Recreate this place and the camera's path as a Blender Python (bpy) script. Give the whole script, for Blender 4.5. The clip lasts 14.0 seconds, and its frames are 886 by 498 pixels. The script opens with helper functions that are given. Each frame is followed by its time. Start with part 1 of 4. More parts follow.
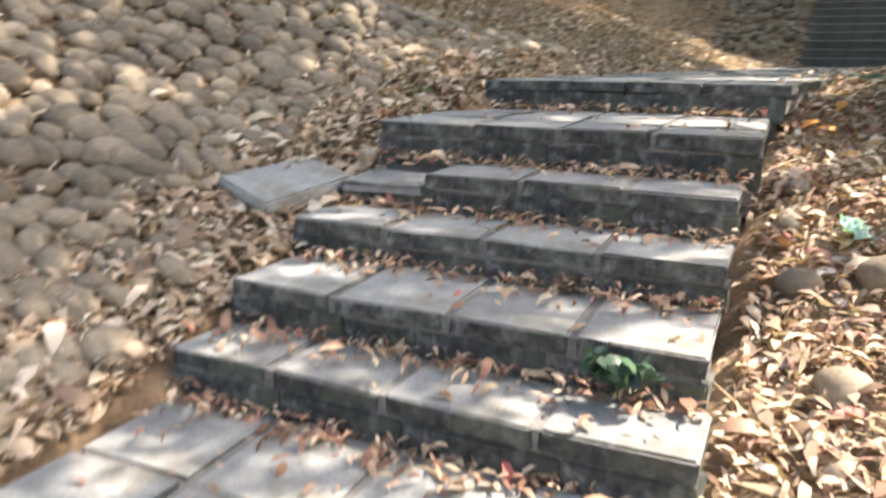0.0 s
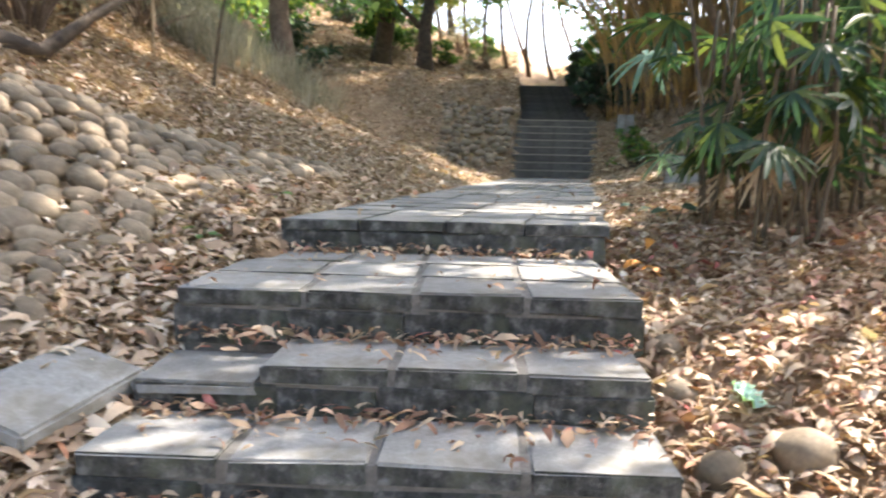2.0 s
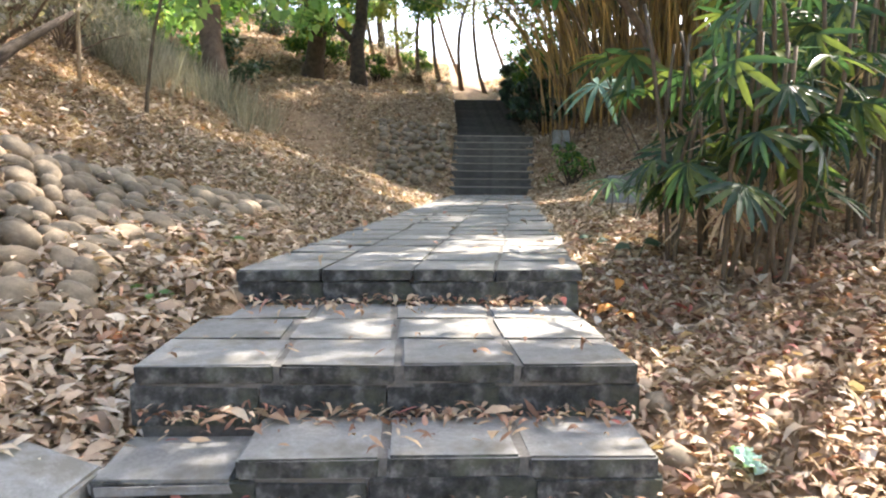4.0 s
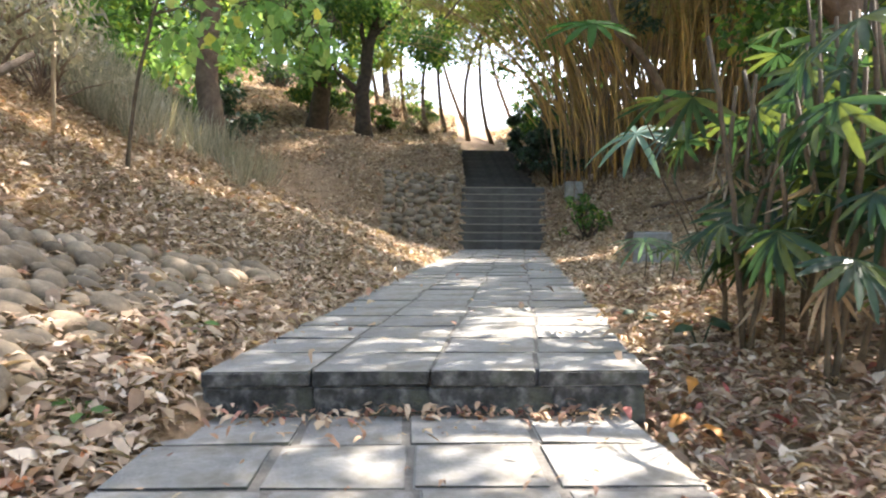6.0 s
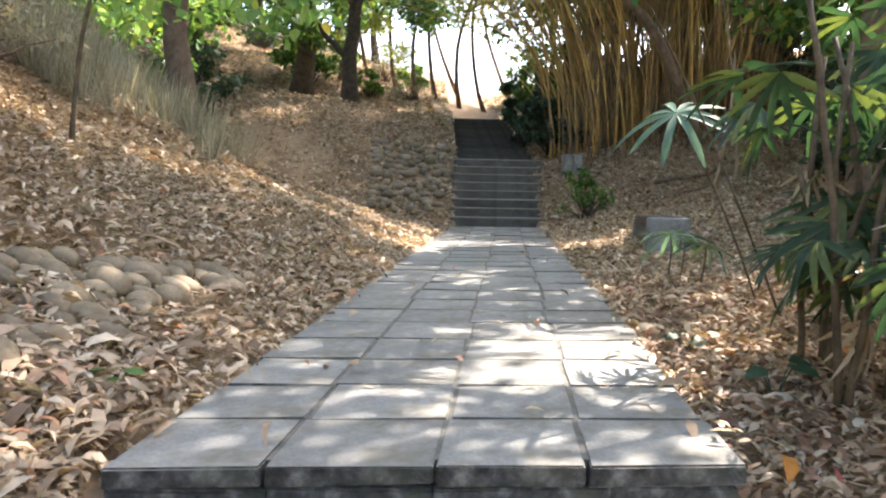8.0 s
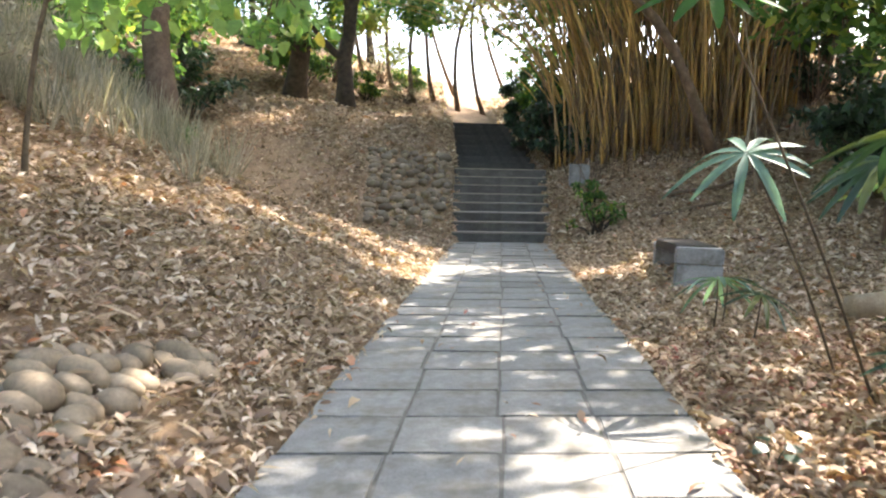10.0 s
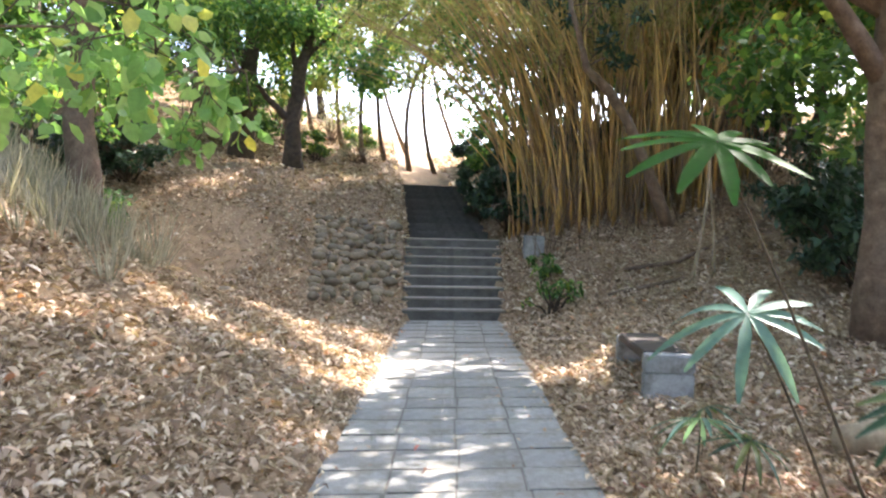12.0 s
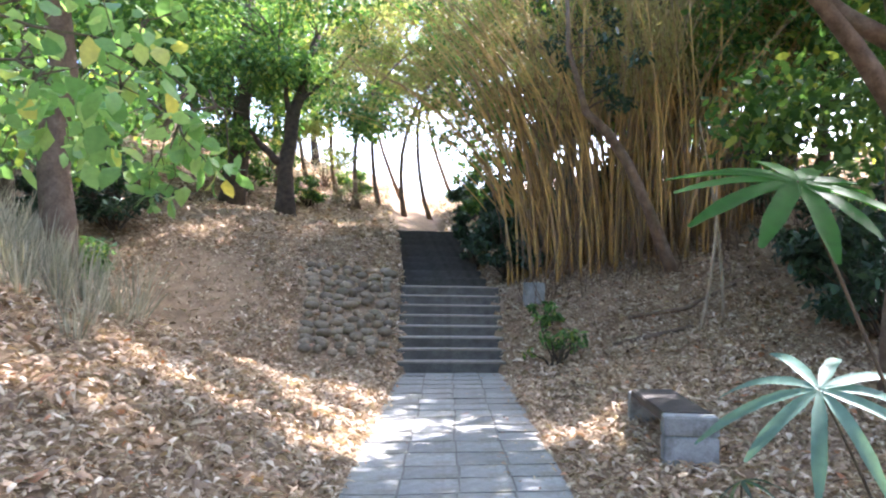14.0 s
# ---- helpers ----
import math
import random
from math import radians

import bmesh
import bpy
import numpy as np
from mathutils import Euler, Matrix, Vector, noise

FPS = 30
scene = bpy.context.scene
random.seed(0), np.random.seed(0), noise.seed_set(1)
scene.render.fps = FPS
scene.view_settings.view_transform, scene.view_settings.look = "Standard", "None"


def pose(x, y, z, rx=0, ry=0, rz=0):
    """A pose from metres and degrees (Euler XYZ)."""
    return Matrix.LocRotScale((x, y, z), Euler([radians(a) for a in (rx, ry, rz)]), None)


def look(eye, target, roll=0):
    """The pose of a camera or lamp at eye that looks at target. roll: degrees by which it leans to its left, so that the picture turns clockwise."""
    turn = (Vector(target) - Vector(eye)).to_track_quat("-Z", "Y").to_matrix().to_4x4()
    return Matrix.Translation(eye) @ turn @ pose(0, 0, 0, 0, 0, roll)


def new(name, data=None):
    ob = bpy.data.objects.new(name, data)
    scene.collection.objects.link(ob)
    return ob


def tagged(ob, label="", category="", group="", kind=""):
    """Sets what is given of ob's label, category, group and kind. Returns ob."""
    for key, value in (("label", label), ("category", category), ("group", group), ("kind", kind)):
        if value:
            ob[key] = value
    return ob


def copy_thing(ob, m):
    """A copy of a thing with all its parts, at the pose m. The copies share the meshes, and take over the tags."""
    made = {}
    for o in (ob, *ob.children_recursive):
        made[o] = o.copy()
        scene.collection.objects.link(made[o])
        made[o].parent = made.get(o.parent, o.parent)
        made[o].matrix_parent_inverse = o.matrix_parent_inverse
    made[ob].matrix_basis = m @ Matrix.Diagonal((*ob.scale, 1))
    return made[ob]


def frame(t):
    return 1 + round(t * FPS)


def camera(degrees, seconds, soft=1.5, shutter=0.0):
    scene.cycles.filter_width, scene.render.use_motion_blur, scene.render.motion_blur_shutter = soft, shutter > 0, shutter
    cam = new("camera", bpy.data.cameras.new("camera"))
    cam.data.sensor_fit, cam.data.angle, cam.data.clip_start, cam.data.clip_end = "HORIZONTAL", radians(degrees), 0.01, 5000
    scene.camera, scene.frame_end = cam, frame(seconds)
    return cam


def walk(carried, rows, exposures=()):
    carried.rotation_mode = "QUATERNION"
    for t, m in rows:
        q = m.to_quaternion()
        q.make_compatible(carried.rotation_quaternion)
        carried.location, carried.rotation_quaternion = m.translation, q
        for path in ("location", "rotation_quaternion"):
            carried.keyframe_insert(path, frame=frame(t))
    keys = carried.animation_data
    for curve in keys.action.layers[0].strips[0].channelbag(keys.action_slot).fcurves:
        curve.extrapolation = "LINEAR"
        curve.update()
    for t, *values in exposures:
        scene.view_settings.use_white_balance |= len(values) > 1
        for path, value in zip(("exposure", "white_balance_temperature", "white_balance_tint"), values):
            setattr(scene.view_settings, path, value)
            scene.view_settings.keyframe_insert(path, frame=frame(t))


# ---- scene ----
cam = camera(62.4, 14.0, soft=2.1, shutter=0.5)
PATH = [
    (0, (0.98, -4.472, 0.132), (0.163, -2.718, -0.374), 0.4),
    (0.5, (0.692, -4.319, 0.195), (0.123, -2.442, -0.192), -1.8),
    (1, (0.518, -4.214, 0.261), (0.089, -2.284, -0.044), -0.7),
    (1.5, (0.351, -4.027, 0.334), (-0.006, -2.066, 0.168), -3.9),
    (2, (0.266, -3.942, 0.323), (0.171, -1.959, 0.086), 1.2),
    (2.5, (0.1, -3.876, 0.363), (0.152, -1.889, 0.14), 1.4),
    (3, (0.04, -3.858, 0.416), (0.147, -1.872, 0.2), 0.2),
    (5.5, (0.133, -3.173, 0.585), (0.19, -1.179, 0.429), 0.9),
    (6, (0.024, -2.888, 0.595), (0.101, -0.891, 0.519), 0.3),
    (6.5, (-0.035, -2.678, 0.579), (0.094, -0.69, 0.402), 1.0),
    (7, (-0.033, -2.351, 0.591), (0.043, -0.369, 0.336), -0.5),
    (7.5, (0.01, -2.125, 0.732), (0.075, -0.135, 0.543), 0.3),
    (8, (-0.016, -1.96, 0.766), (0.098, 0.029, 0.598), 1.1),
    (10.5, (-0.122, -0.964, 1.214), (0.015, 1.023, 1.034), 1.1),
    (11, (-0.143, -0.86, 1.358), (0.095, 1.116, 1.157), 1.6),
    (11.5, (-0.113, -0.684, 1.387), (0.187, 1.29, 1.259), 1.7),
    (12, (-0.039, -0.42, 1.561), (0.219, 1.563, 1.518), 1.4),
    (12.5, (-0.036, -0.196, 1.598), (0.191, 1.791, 1.573), 2.5),
    (13, (-0.088, 0.009, 1.619), (0.215, 1.986, 1.637), 1.3),
    (13.5, (-0.057, 0.096, 1.634), (0.188, 2.079, 1.727), 1.7),
    (14, (-0.007, 0.116, 1.618), (0.262, 2.096, 1.697), 1.0),
]
walk(cam, [(t, look(eye, target, roll)) for t, eye, target, roll in PATH], [(0, 2.4, 6950, 15), (1, 2.55, 6900, 16), (8, 2.62, 6950, 16), (10.5, 2.85, 7000, 16), (14, 3.0, 5950, 21)])

# ---- light ----
SUN_EL, SUN_AZ = radians(50), radians(56)   # azimuth from +y towards +x
world = bpy.data.worlds.new("world")
scene.world = world
world.use_nodes = True
wn = world.node_tree
sky = wn.nodes.new("ShaderNodeTexSky")
sky.sky_type = "NISHITA"
sky.sun_disc = False
sky.sun_elevation, sky.sun_rotation = SUN_EL, SUN_AZ
sky.dust_density, sky.air_density = 3.0, 1.0
wn.links.new(sky.outputs[0], wn.nodes["Background"].inputs[0])
wn.nodes["Background"].inputs[1].default_value = 0.15
sun = new("sun", bpy.data.lights.new("sun", "SUN"))
sun.data.energy, sun.data.angle, sun.data.color = 3.1, radians(0.5), (1.0, 0.95, 0.88)
sun.matrix_world = look((0, 0, 0), (-math.sin(SUN_AZ) * math.cos(SUN_EL), -math.cos(SUN_AZ) * math.cos(SUN_EL), -math.sin(SUN_EL)))


# ---- materials ----
def ramp(nt, src, stops):
    node = nt.nodes.new("ShaderNodeValToRGB")
    el = node.color_ramp.elements
    while len(el) < len(stops):
        el.new(0.5)
    for e, (p, c) in zip(el, stops):
        e.position, e.color = p, (*c, 1)
    nt.links.new(src, node.inputs[0])
    return node.outputs[0]


def noise_tex(nt, scale, detail=6, rough=0.6):
    co = nt.nodes.new("ShaderNodeTexCoord")
    node = nt.nodes.new("ShaderNodeTexNoise")
    node.inputs["Scale"].default_value, node.inputs["Detail"].default_value, node.inputs["Roughness"].default_value = scale, detail, rough
    nt.links.new(co.outputs["Object"], node.inputs["Vector"])
    return node.outputs[0]


def mixed(nt, fac, a, b, mode="MIX"):
    node = nt.nodes.new("ShaderNodeMix")
    node.data_type, node.blend_type = "RGBA", mode
    for sock, v in ((node.inputs[0], fac), (node.inputs[6], a), (node.inputs[7], b)):
        if isinstance(v, (int, float)):
            sock.default_value = v
        elif isinstance(v, tuple):
            sock.default_value = (*v, 1)
        else:
            nt.links.new(v, sock)
    return node.outputs[2]


def matte(name, stops, scale=6.0, fine=60.0, bump=0.4, rough=0.85, depth=0.01, each=0.25, stain=None, stain_scale=2.0):
    """Stone, soil and bark: mottled at two scales, with relief; each object a little lighter or darker."""
    m = bpy.data.materials.new(name)
    m.use_nodes = True
    nt = m.node_tree
    b = nt.nodes["Principled BSDF"]
    col = ramp(nt, noise_tex(nt, scale), stops)
    grain = ramp(nt, noise_tex(nt, fine, 4), [(0.3, (0.72, 0.72, 0.72)), (0.7, (1.2, 1.2, 1.2))])
    col = mixed(nt, 0.8, col, grain, "MULTIPLY")
    if stain:
        f = ramp(nt, noise_tex(nt, stain_scale, 8, 0.7), [(0.48, (0, 0, 0)), (0.62, (1, 1, 1))])
        col = mixed(nt, f, col, stain)
    info = nt.nodes.new("ShaderNodeObjectInfo")
    tone = ramp(nt, info.outputs["Random"], [(0, (1 - each,) * 3), (1, (1 + each,) * 3)])
    col = mixed(nt, 1.0, col, tone, "MULTIPLY")
    nt.links.new(col, b.inputs["Base Color"])
    b.inputs["Roughness"].default_value = rough
    bp = nt.nodes.new("ShaderNodeBump")
    bp.inputs["Strength"].default_value, bp.inputs["Distance"].default_value = bump, depth
    nt.links.new(noise_tex(nt, fine * 0.5, 8, 0.7), bp.inputs["Height"])
    nt.links.new(bp.outputs[0], b.inputs["Normal"])
    return m


def leafy(name, stops, through_light=0.4, rough=0.5, sheen=0.3):
    """Leaves: every leaf its own tone, some light passing through."""
    m = bpy.data.materials.new(name)
    m.use_nodes = True
    nt = m.node_tree
    b = nt.nodes["Principled BSDF"]
    geo = nt.nodes.new("ShaderNodeNewGeometry")
    col = ramp(nt, geo.outputs["Random Per Island"], stops)
    vein = ramp(nt, noise_tex(nt, 25, 4), [(0.3, (0.75, 0.75, 0.75)), (0.7, (1.15, 1.15, 1.1))])
    col = mixed(nt, 0.7, col, vein, "MULTIPLY")
    nt.links.new(col, b.inputs["Base Color"])
    b.inputs["Roughness"].default_value = rough
    b.inputs["Specular IOR Level"].default_value = sheen
    if through_light:
        tr = nt.nodes.new("ShaderNodeBsdfTranslucent")
        nt.links.new(mixed(nt, 1.0, col, (1.4, 1.4, 0.8), "MULTIPLY"), tr.inputs[0])
        mx = nt.nodes.new("ShaderNodeMixShader")
        mx.inputs[0].default_value = through_light
        nt.links.new(b.outputs[0], mx.inputs[1])
        nt.links.new(tr.outputs[0], mx.inputs[2])
        nt.links.new(mx.outputs[0], nt.nodes["Material Output"].inputs[0])
    return m


SOIL = matte("soil", [(0.3, (0.187, 0.121, 0.0715)), (0.55, (0.297, 0.204, 0.121)), (0.75, (0.396, 0.286, 0.176))], 3.0, 45, 0.8, 0.95, 0.03, 0.0)
SLAB = matte("paving_stone", [(0.3, (0.195, 0.198, 0.186)), (0.52, (0.279, 0.282, 0.267)), (0.72, (0.353, 0.353, 0.33))], 6, 70, 0.45, 0.8, 0.008, 0.16, (0.19, 0.18, 0.15), 4.5)
# blotched weathered stone, toned darker to hold the shade on upright faces
RISER = matte("weathered_shade_toned_riser_stone", [(0.36, (0.0272, 0.0289, 0.0255)), (0.5, (0.0714, 0.0731, 0.068)), (0.66, (0.221, 0.221, 0.204))], 14, 70, 1.0, 0.9, 0.02, 0.2, (0.09, 0.10, 0.07), 5.0)
FARSTEP = matte("dark_step_concrete", [(0.3, (0.07, 0.066, 0.06)), (0.6, (0.13, 0.125, 0.115)), (0.8, (0.19, 0.18, 0.165))], 5, 50, 0.6, 0.9, 0.015, 0.15)
# darker version of FARSTEP: the upper flight's deep shade is in this colour
UPPER = matte("shade_darkened_concrete", [(0.3, (0.049, 0.0462, 0.042)), (0.6, (0.091, 0.0868, 0.0784)), (0.8, (0.14, 0.134, 0.123))], 5, 50, 0.6, 0.9, 0.015, 0.12)
EDGE = matte("pale_tread_concrete", [(0.35, (0.24, 0.217, 0.182)), (0.7, (0.4, 0.36, 0.308))], 8, 60, 0.5, 0.9, 0.01, 0.2)
MORTAR = matte("dirty_mortar", [(0.35, (0.128, 0.12, 0.104)), (0.7, (0.216, 0.204, 0.18))], 10, 70, 0.6, 0.95, 0.01, 0.0)
COBBLE = matte("river_cobble", [(0.3, (0.139, 0.105, 0.065)), (0.55, (0.226, 0.176, 0.116)), (0.75, (0.325, 0.265, 0.186))], 4, 60, 0.3, 0.75, 0.006, 0.35)
CONCRETE = matte("bench_concrete", [(0.3, (0.27, 0.28, 0.27)), (0.7, (0.42, 0.43, 0.42))], 6, 70, 0.35, 0.85, 0.008, 0.1, (0.2, 0.2, 0.18), 4.0)
SEAT = matte("dark_weathered_seat", [(0.3, (0.03, 0.0242, 0.0187)), (0.7, (0.078, 0.0633, 0.0494))], 7, 70, 0.4, 0.7, 0.008, 0.1)
BARK = matte("bark", [(0.3, (0.11, 0.075, 0.05)), (0.6, (0.21, 0.15, 0.105)), (0.8, (0.3, 0.23, 0.17))], 8, 40, 1.0, 0.95, 0.03, 0.15)
DARKBARK = matte("dark_bark", [(0.3, (0.04, 0.03, 0.022)), (0.7, (0.11, 0.085, 0.06))], 8, 40, 1.0, 0.95, 0.03, 0.15)
CULM = matte("bamboo_culm", [(0.3, (0.34, 0.2, 0.06)), (0.6, (0.54, 0.35, 0.11)), (0.8, (0.6, 0.46, 0.2))], 2.0, 20, 0.2, 0.5, 0.004, 0.45, (0.24, 0.16, 0.09), 1.2)
CANE = matte("palm_cane", [(0.3, (0.05, 0.04, 0.025)), (0.7, (0.17, 0.13, 0.08))], 10, 50, 0.6, 0.8, 0.008, 0.2)
STRAW = matte("pale_dead_wood", [(0.3, (0.26, 0.2, 0.13)), (0.7, (0.45, 0.37, 0.26))], 6, 50, 0.6, 0.85, 0.01, 0.2)
LITTER = leafy("fallen_leaves", [(0.0, (0.158, 0.102, 0.0683)), (0.25, (0.329, 0.229, 0.152)), (0.55, (0.487, 0.362, 0.256)), (0.8, (0.606, 0.489, 0.366)), (0.95, (0.765, 0.659, 0.537)), (1.0, (0.527, 0.215, 0.0976))], 0.15, 0.6, 0.35)
RUST = leafy("reddish_fallen_leaves", [(0.0, (0.192, 0.09, 0.06)), (0.35, (0.312, 0.18, 0.12)), (0.7, (0.504, 0.36, 0.24)), (0.93, (0.6, 0.48, 0.348)), (1.0, (0.432, 0.108, 0.096))], 0.15, 0.6, 0.35)
DRYGRASS = leafy("dry_grass", [(0.0, (0.18, 0.185, 0.145)), (0.5, (0.333, 0.317, 0.264)), (1.0, (0.486, 0.449, 0.387))], 0.3, 0.7, 0.2)
GREEN = leafy("tree_leaves", [(0.0, (0.0455, 0.111, 0.039)), (0.5, (0.091, 0.195, 0.0585)), (0.85, (0.169, 0.299, 0.078)), (1.0, (0.39, 0.429, 0.091))], 0.4)
BRIGHT = leafy("young_green_leaves", [(0.0, (0.154, 0.319, 0.115)), (0.6, (0.275, 0.462, 0.184)), (0.9, (0.396, 0.55, 0.23)), (1.0, (0.682, 0.594, 0.161))], 0.5, 0.4, 0.4)
DARKGREEN = leafy("dark_shrub_leaves", [(0.0, (0.02, 0.045, 0.03)), (0.6, (0.035, 0.08, 0.045)), (1.0, (0.06, 0.12, 0.06))], 0.2, 0.4, 0.5)
PALM = leafy("palm_leaf", [(0.0, (0.021, 0.0527, 0.0338)), (0.6, (0.039, 0.0899, 0.045)), (1.0, (0.132, 0.174, 0.0525))], 0.42, 0.32, 0.5)
VIVID = leafy("fresh_palm_leaf", [(0.0, (0.0263, 0.104, 0.021)), (1.0, (0.0525, 0.16, 0.035))], 0.5, 0.5, 0.12)
# palm leaf with the bluish sheen of reflected sky mixed into its colour
PALE = leafy("sheen_paled_palm_leaf", [(0.0, (0.105, 0.2, 0.162)), (1.0, (0.168, 0.288, 0.237))], 0.3, 0.5, 0.25)
BAMBOOLEAF = leafy("bamboo_leaves", [(0.0, (0.312, 0.238, 0.125)), (0.5, (0.425, 0.343, 0.175)), (1.0, (0.34, 0.37, 0.15))], 0.45, 0.6, 0.2)
# pale tones carry the sunlight on the far foliage as leaf colour
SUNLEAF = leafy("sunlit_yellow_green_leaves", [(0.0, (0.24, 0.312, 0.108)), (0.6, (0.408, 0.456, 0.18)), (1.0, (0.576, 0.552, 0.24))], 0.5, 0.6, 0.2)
DRYPALM = leafy("withered_palm_leaf", [(0.0, (0.22, 0.15, 0.09)), (0.6, (0.4, 0.3, 0.19)), (1.0, (0.52, 0.42, 0.3))], 0.2, 0.7, 0.2)


# ---- mesh helpers ----
def raw_mesh(name, verts, tris, quads=None, material=None, smooth=False):
    """One mesh from arrays of corners, triangles and four-sided faces."""
    me = bpy.data.meshes.new(name)
    tris = np.asarray(tris, dtype=np.int32).reshape(-1, 3)
    quads = np.asarray(quads if quads is not None else [], dtype=np.int32).reshape(-1, 4)
    loops = np.concatenate((tris.ravel(), quads.ravel()))
    starts = np.concatenate((np.arange(len(tris)) * 3, len(tris) * 3 + np.arange(len(quads)) * 4))
    me.vertices.add(len(verts))
    me.vertices.foreach_set("co", np.asarray(verts, dtype=np.float32).ravel())
    me.loops.add(len(loops))
    me.loops.foreach_set("vertex_index", loops)
    me.polygons.add(len(starts))
    me.polygons.foreach_set("loop_start", starts.astype(np.int32))
    me.update(calc_edges=True)
    me.validate()
    if smooth:
        me.polygons.foreach_set("use_smooth", np.ones(len(me.polygons), dtype=bool))
    if material:
        me.materials.append(material)
    return me


def bm_mesh(name, bm, material, smooth=False):
    me = bpy.data.meshes.new(name)
    bm.to_mesh(me)
    bm.free()
    me.materials.append(material)
    if smooth:
        me.polygons.foreach_set("use_smooth", np.ones(len(me.polygons), dtype=bool))
    return me


def part(name, data, parent, m=None, label=""):
    """One mesh object under a thing or a part."""
    ob = new(name, data)
    ob.parent = parent
    if m is not None:
        ob.matrix_basis = m
    return tagged(ob, label)


def thing(name, label, category, group="", kind="", at=(0, 0, 0)):
    ob = new(name)
    ob.location = at
    return tagged(ob, label, category, group, kind)


def block(sx, sy, sz, rng, bevel=0.012, rough=0.006):
    """A hewn block: bottom at 0, uneven corners and worn edges."""
    bm = bmesh.new()
    bmesh.ops.create_cube(bm, size=1)
    for v in bm.verts:
        v.co = Vector((v.co.x * sx, v.co.y * sy, (v.co.z + 0.5) * sz))
        v.co += Vector([rng.uniform(-rough, rough) for _ in range(3)])
    bmesh.ops.bevel(bm, geom=list(bm.edges), offset=min(bevel, sz * 0.3), segments=2, affect="EDGES")
    for v in bm.verts:
        v.co += Vector([rng.uniform(-rough, rough) * 0.4 for _ in range(3)])
    return bm


def tube(points, radii, sides=8, rng=None, wobble=0.0):
    """A tapering tube along points, closed at both ends; returns corners, triangles, quads."""
    pts = [Vector(p) for p in points]
    V, T, Q = [], [], []
    for i, p in enumerate(pts):
        d = (pts[min(i + 1, len(pts) - 1)] - pts[max(i - 1, 0)]).normalized()
        a = d.cross(Vector((0.31, 0.95, 0.05))).normalized()
        b = d.cross(a)
        for k in range(sides):
            w = 2 * math.pi * k / sides
            r = radii[i] * (1 + (rng.uniform(-wobble, wobble) if rng else 0))
            V.append(p + a * r * math.cos(w) + b * r * math.sin(w))
    for i in range(len(pts) - 1):
        for k in range(sides):
            k2 = (k + 1) % sides
            Q.append((i * sides + k, i * sides + k2, (i + 1) * sides + k2, (i + 1) * sides + k))
    n = len(V)
    V += [pts[0], pts[-1]]
    for k in range(sides):
        T.append((n, (k + 1) % sides, k))
        T.append((n + 1, (len(pts) - 1) * sides + k, (len(pts) - 1) * sides + (k + 1) % sides))
    return np.array([tuple(v) for v in V]), np.array(T), np.array(Q)


def tube_mesh(name, points, radii, material, sides=8, rng=None, wobble=0.0):
    V, T, Q = tube(points, radii, sides, rng, wobble)
    return raw_mesh(name, V, T, Q, material, True)


def tubes_mesh(name, list_of_tubes, material, sides=6):
    VV, TT, QQ, n = [], [], [], 0
    for pts, rad in list_of_tubes:
        V, T, Q = tube(pts, rad, sides)
        VV.append(V), TT.append(T + n), QQ.append(Q + n)
        n += len(V)
    return raw_mesh(name, np.concatenate(VV), np.concatenate(TT), np.concatenate(QQ), material, True)


def bend(a, b, sag, n=6, rng=None, jitter=0.0):
    """Points from a to b, bowed by the vector sag."""
    a, b, sag = Vector(a), Vector(b), Vector(sag)
    out = []
    for i in range(n + 1):
        f = i / n
        p = a.lerp(b, f) + sag * (4 * f * (1 - f))
        if rng and 0 < i < n:
            p += Vector([rng.uniform(-jitter, jitter) for _ in range(3)])
        out.append(p)
    return out


def leaves_mesh(name, centres, directions, normals, lengths, widths, curl, material):
    """Many pointed leaves, 6 corners each, joined: blade along direction, bowed by curl."""
    P, D, N = (np.asarray(a, dtype=float) for a in (centres, directions, normals))
    L, W, C = (np.asarray(a, dtype=float).reshape(-1, 1) for a in (lengths, widths, curl))
    D = D / np.maximum(np.linalg.norm(D, axis=1, keepdims=True), 1e-6)
    S = np.cross(D, N)
    S /= np.maximum(np.linalg.norm(S, axis=1, keepdims=True), 1e-6)
    N = np.cross(S, D)
    base, tip = P - D * L * 0.5, P + D * L * 0.5
    l1, r1 = P - D * L * 0.18 + S * W * 0.5 + N * C * L, P - D * L * 0.18 - S * W * 0.5 + N * C * L
    l2, r2 = P + D * L * 0.2 + S * W * 0.38 + N * C * L, P + D * L * 0.2 - S * W * 0.38 + N * C * L
    V = np.stack((base, l1, r1, l2, r2, tip), axis=1).reshape(-1, 3)
    o = (np.arange(len(P)) * 6).reshape(-1, 1)
    T = np.concatenate((o + np.array([0, 2, 1]), o + np.array([3, 4, 5])))
    Q = o + np.array([1, 2, 4, 3])
    return raw_mesh(name, V, T, Q, material)


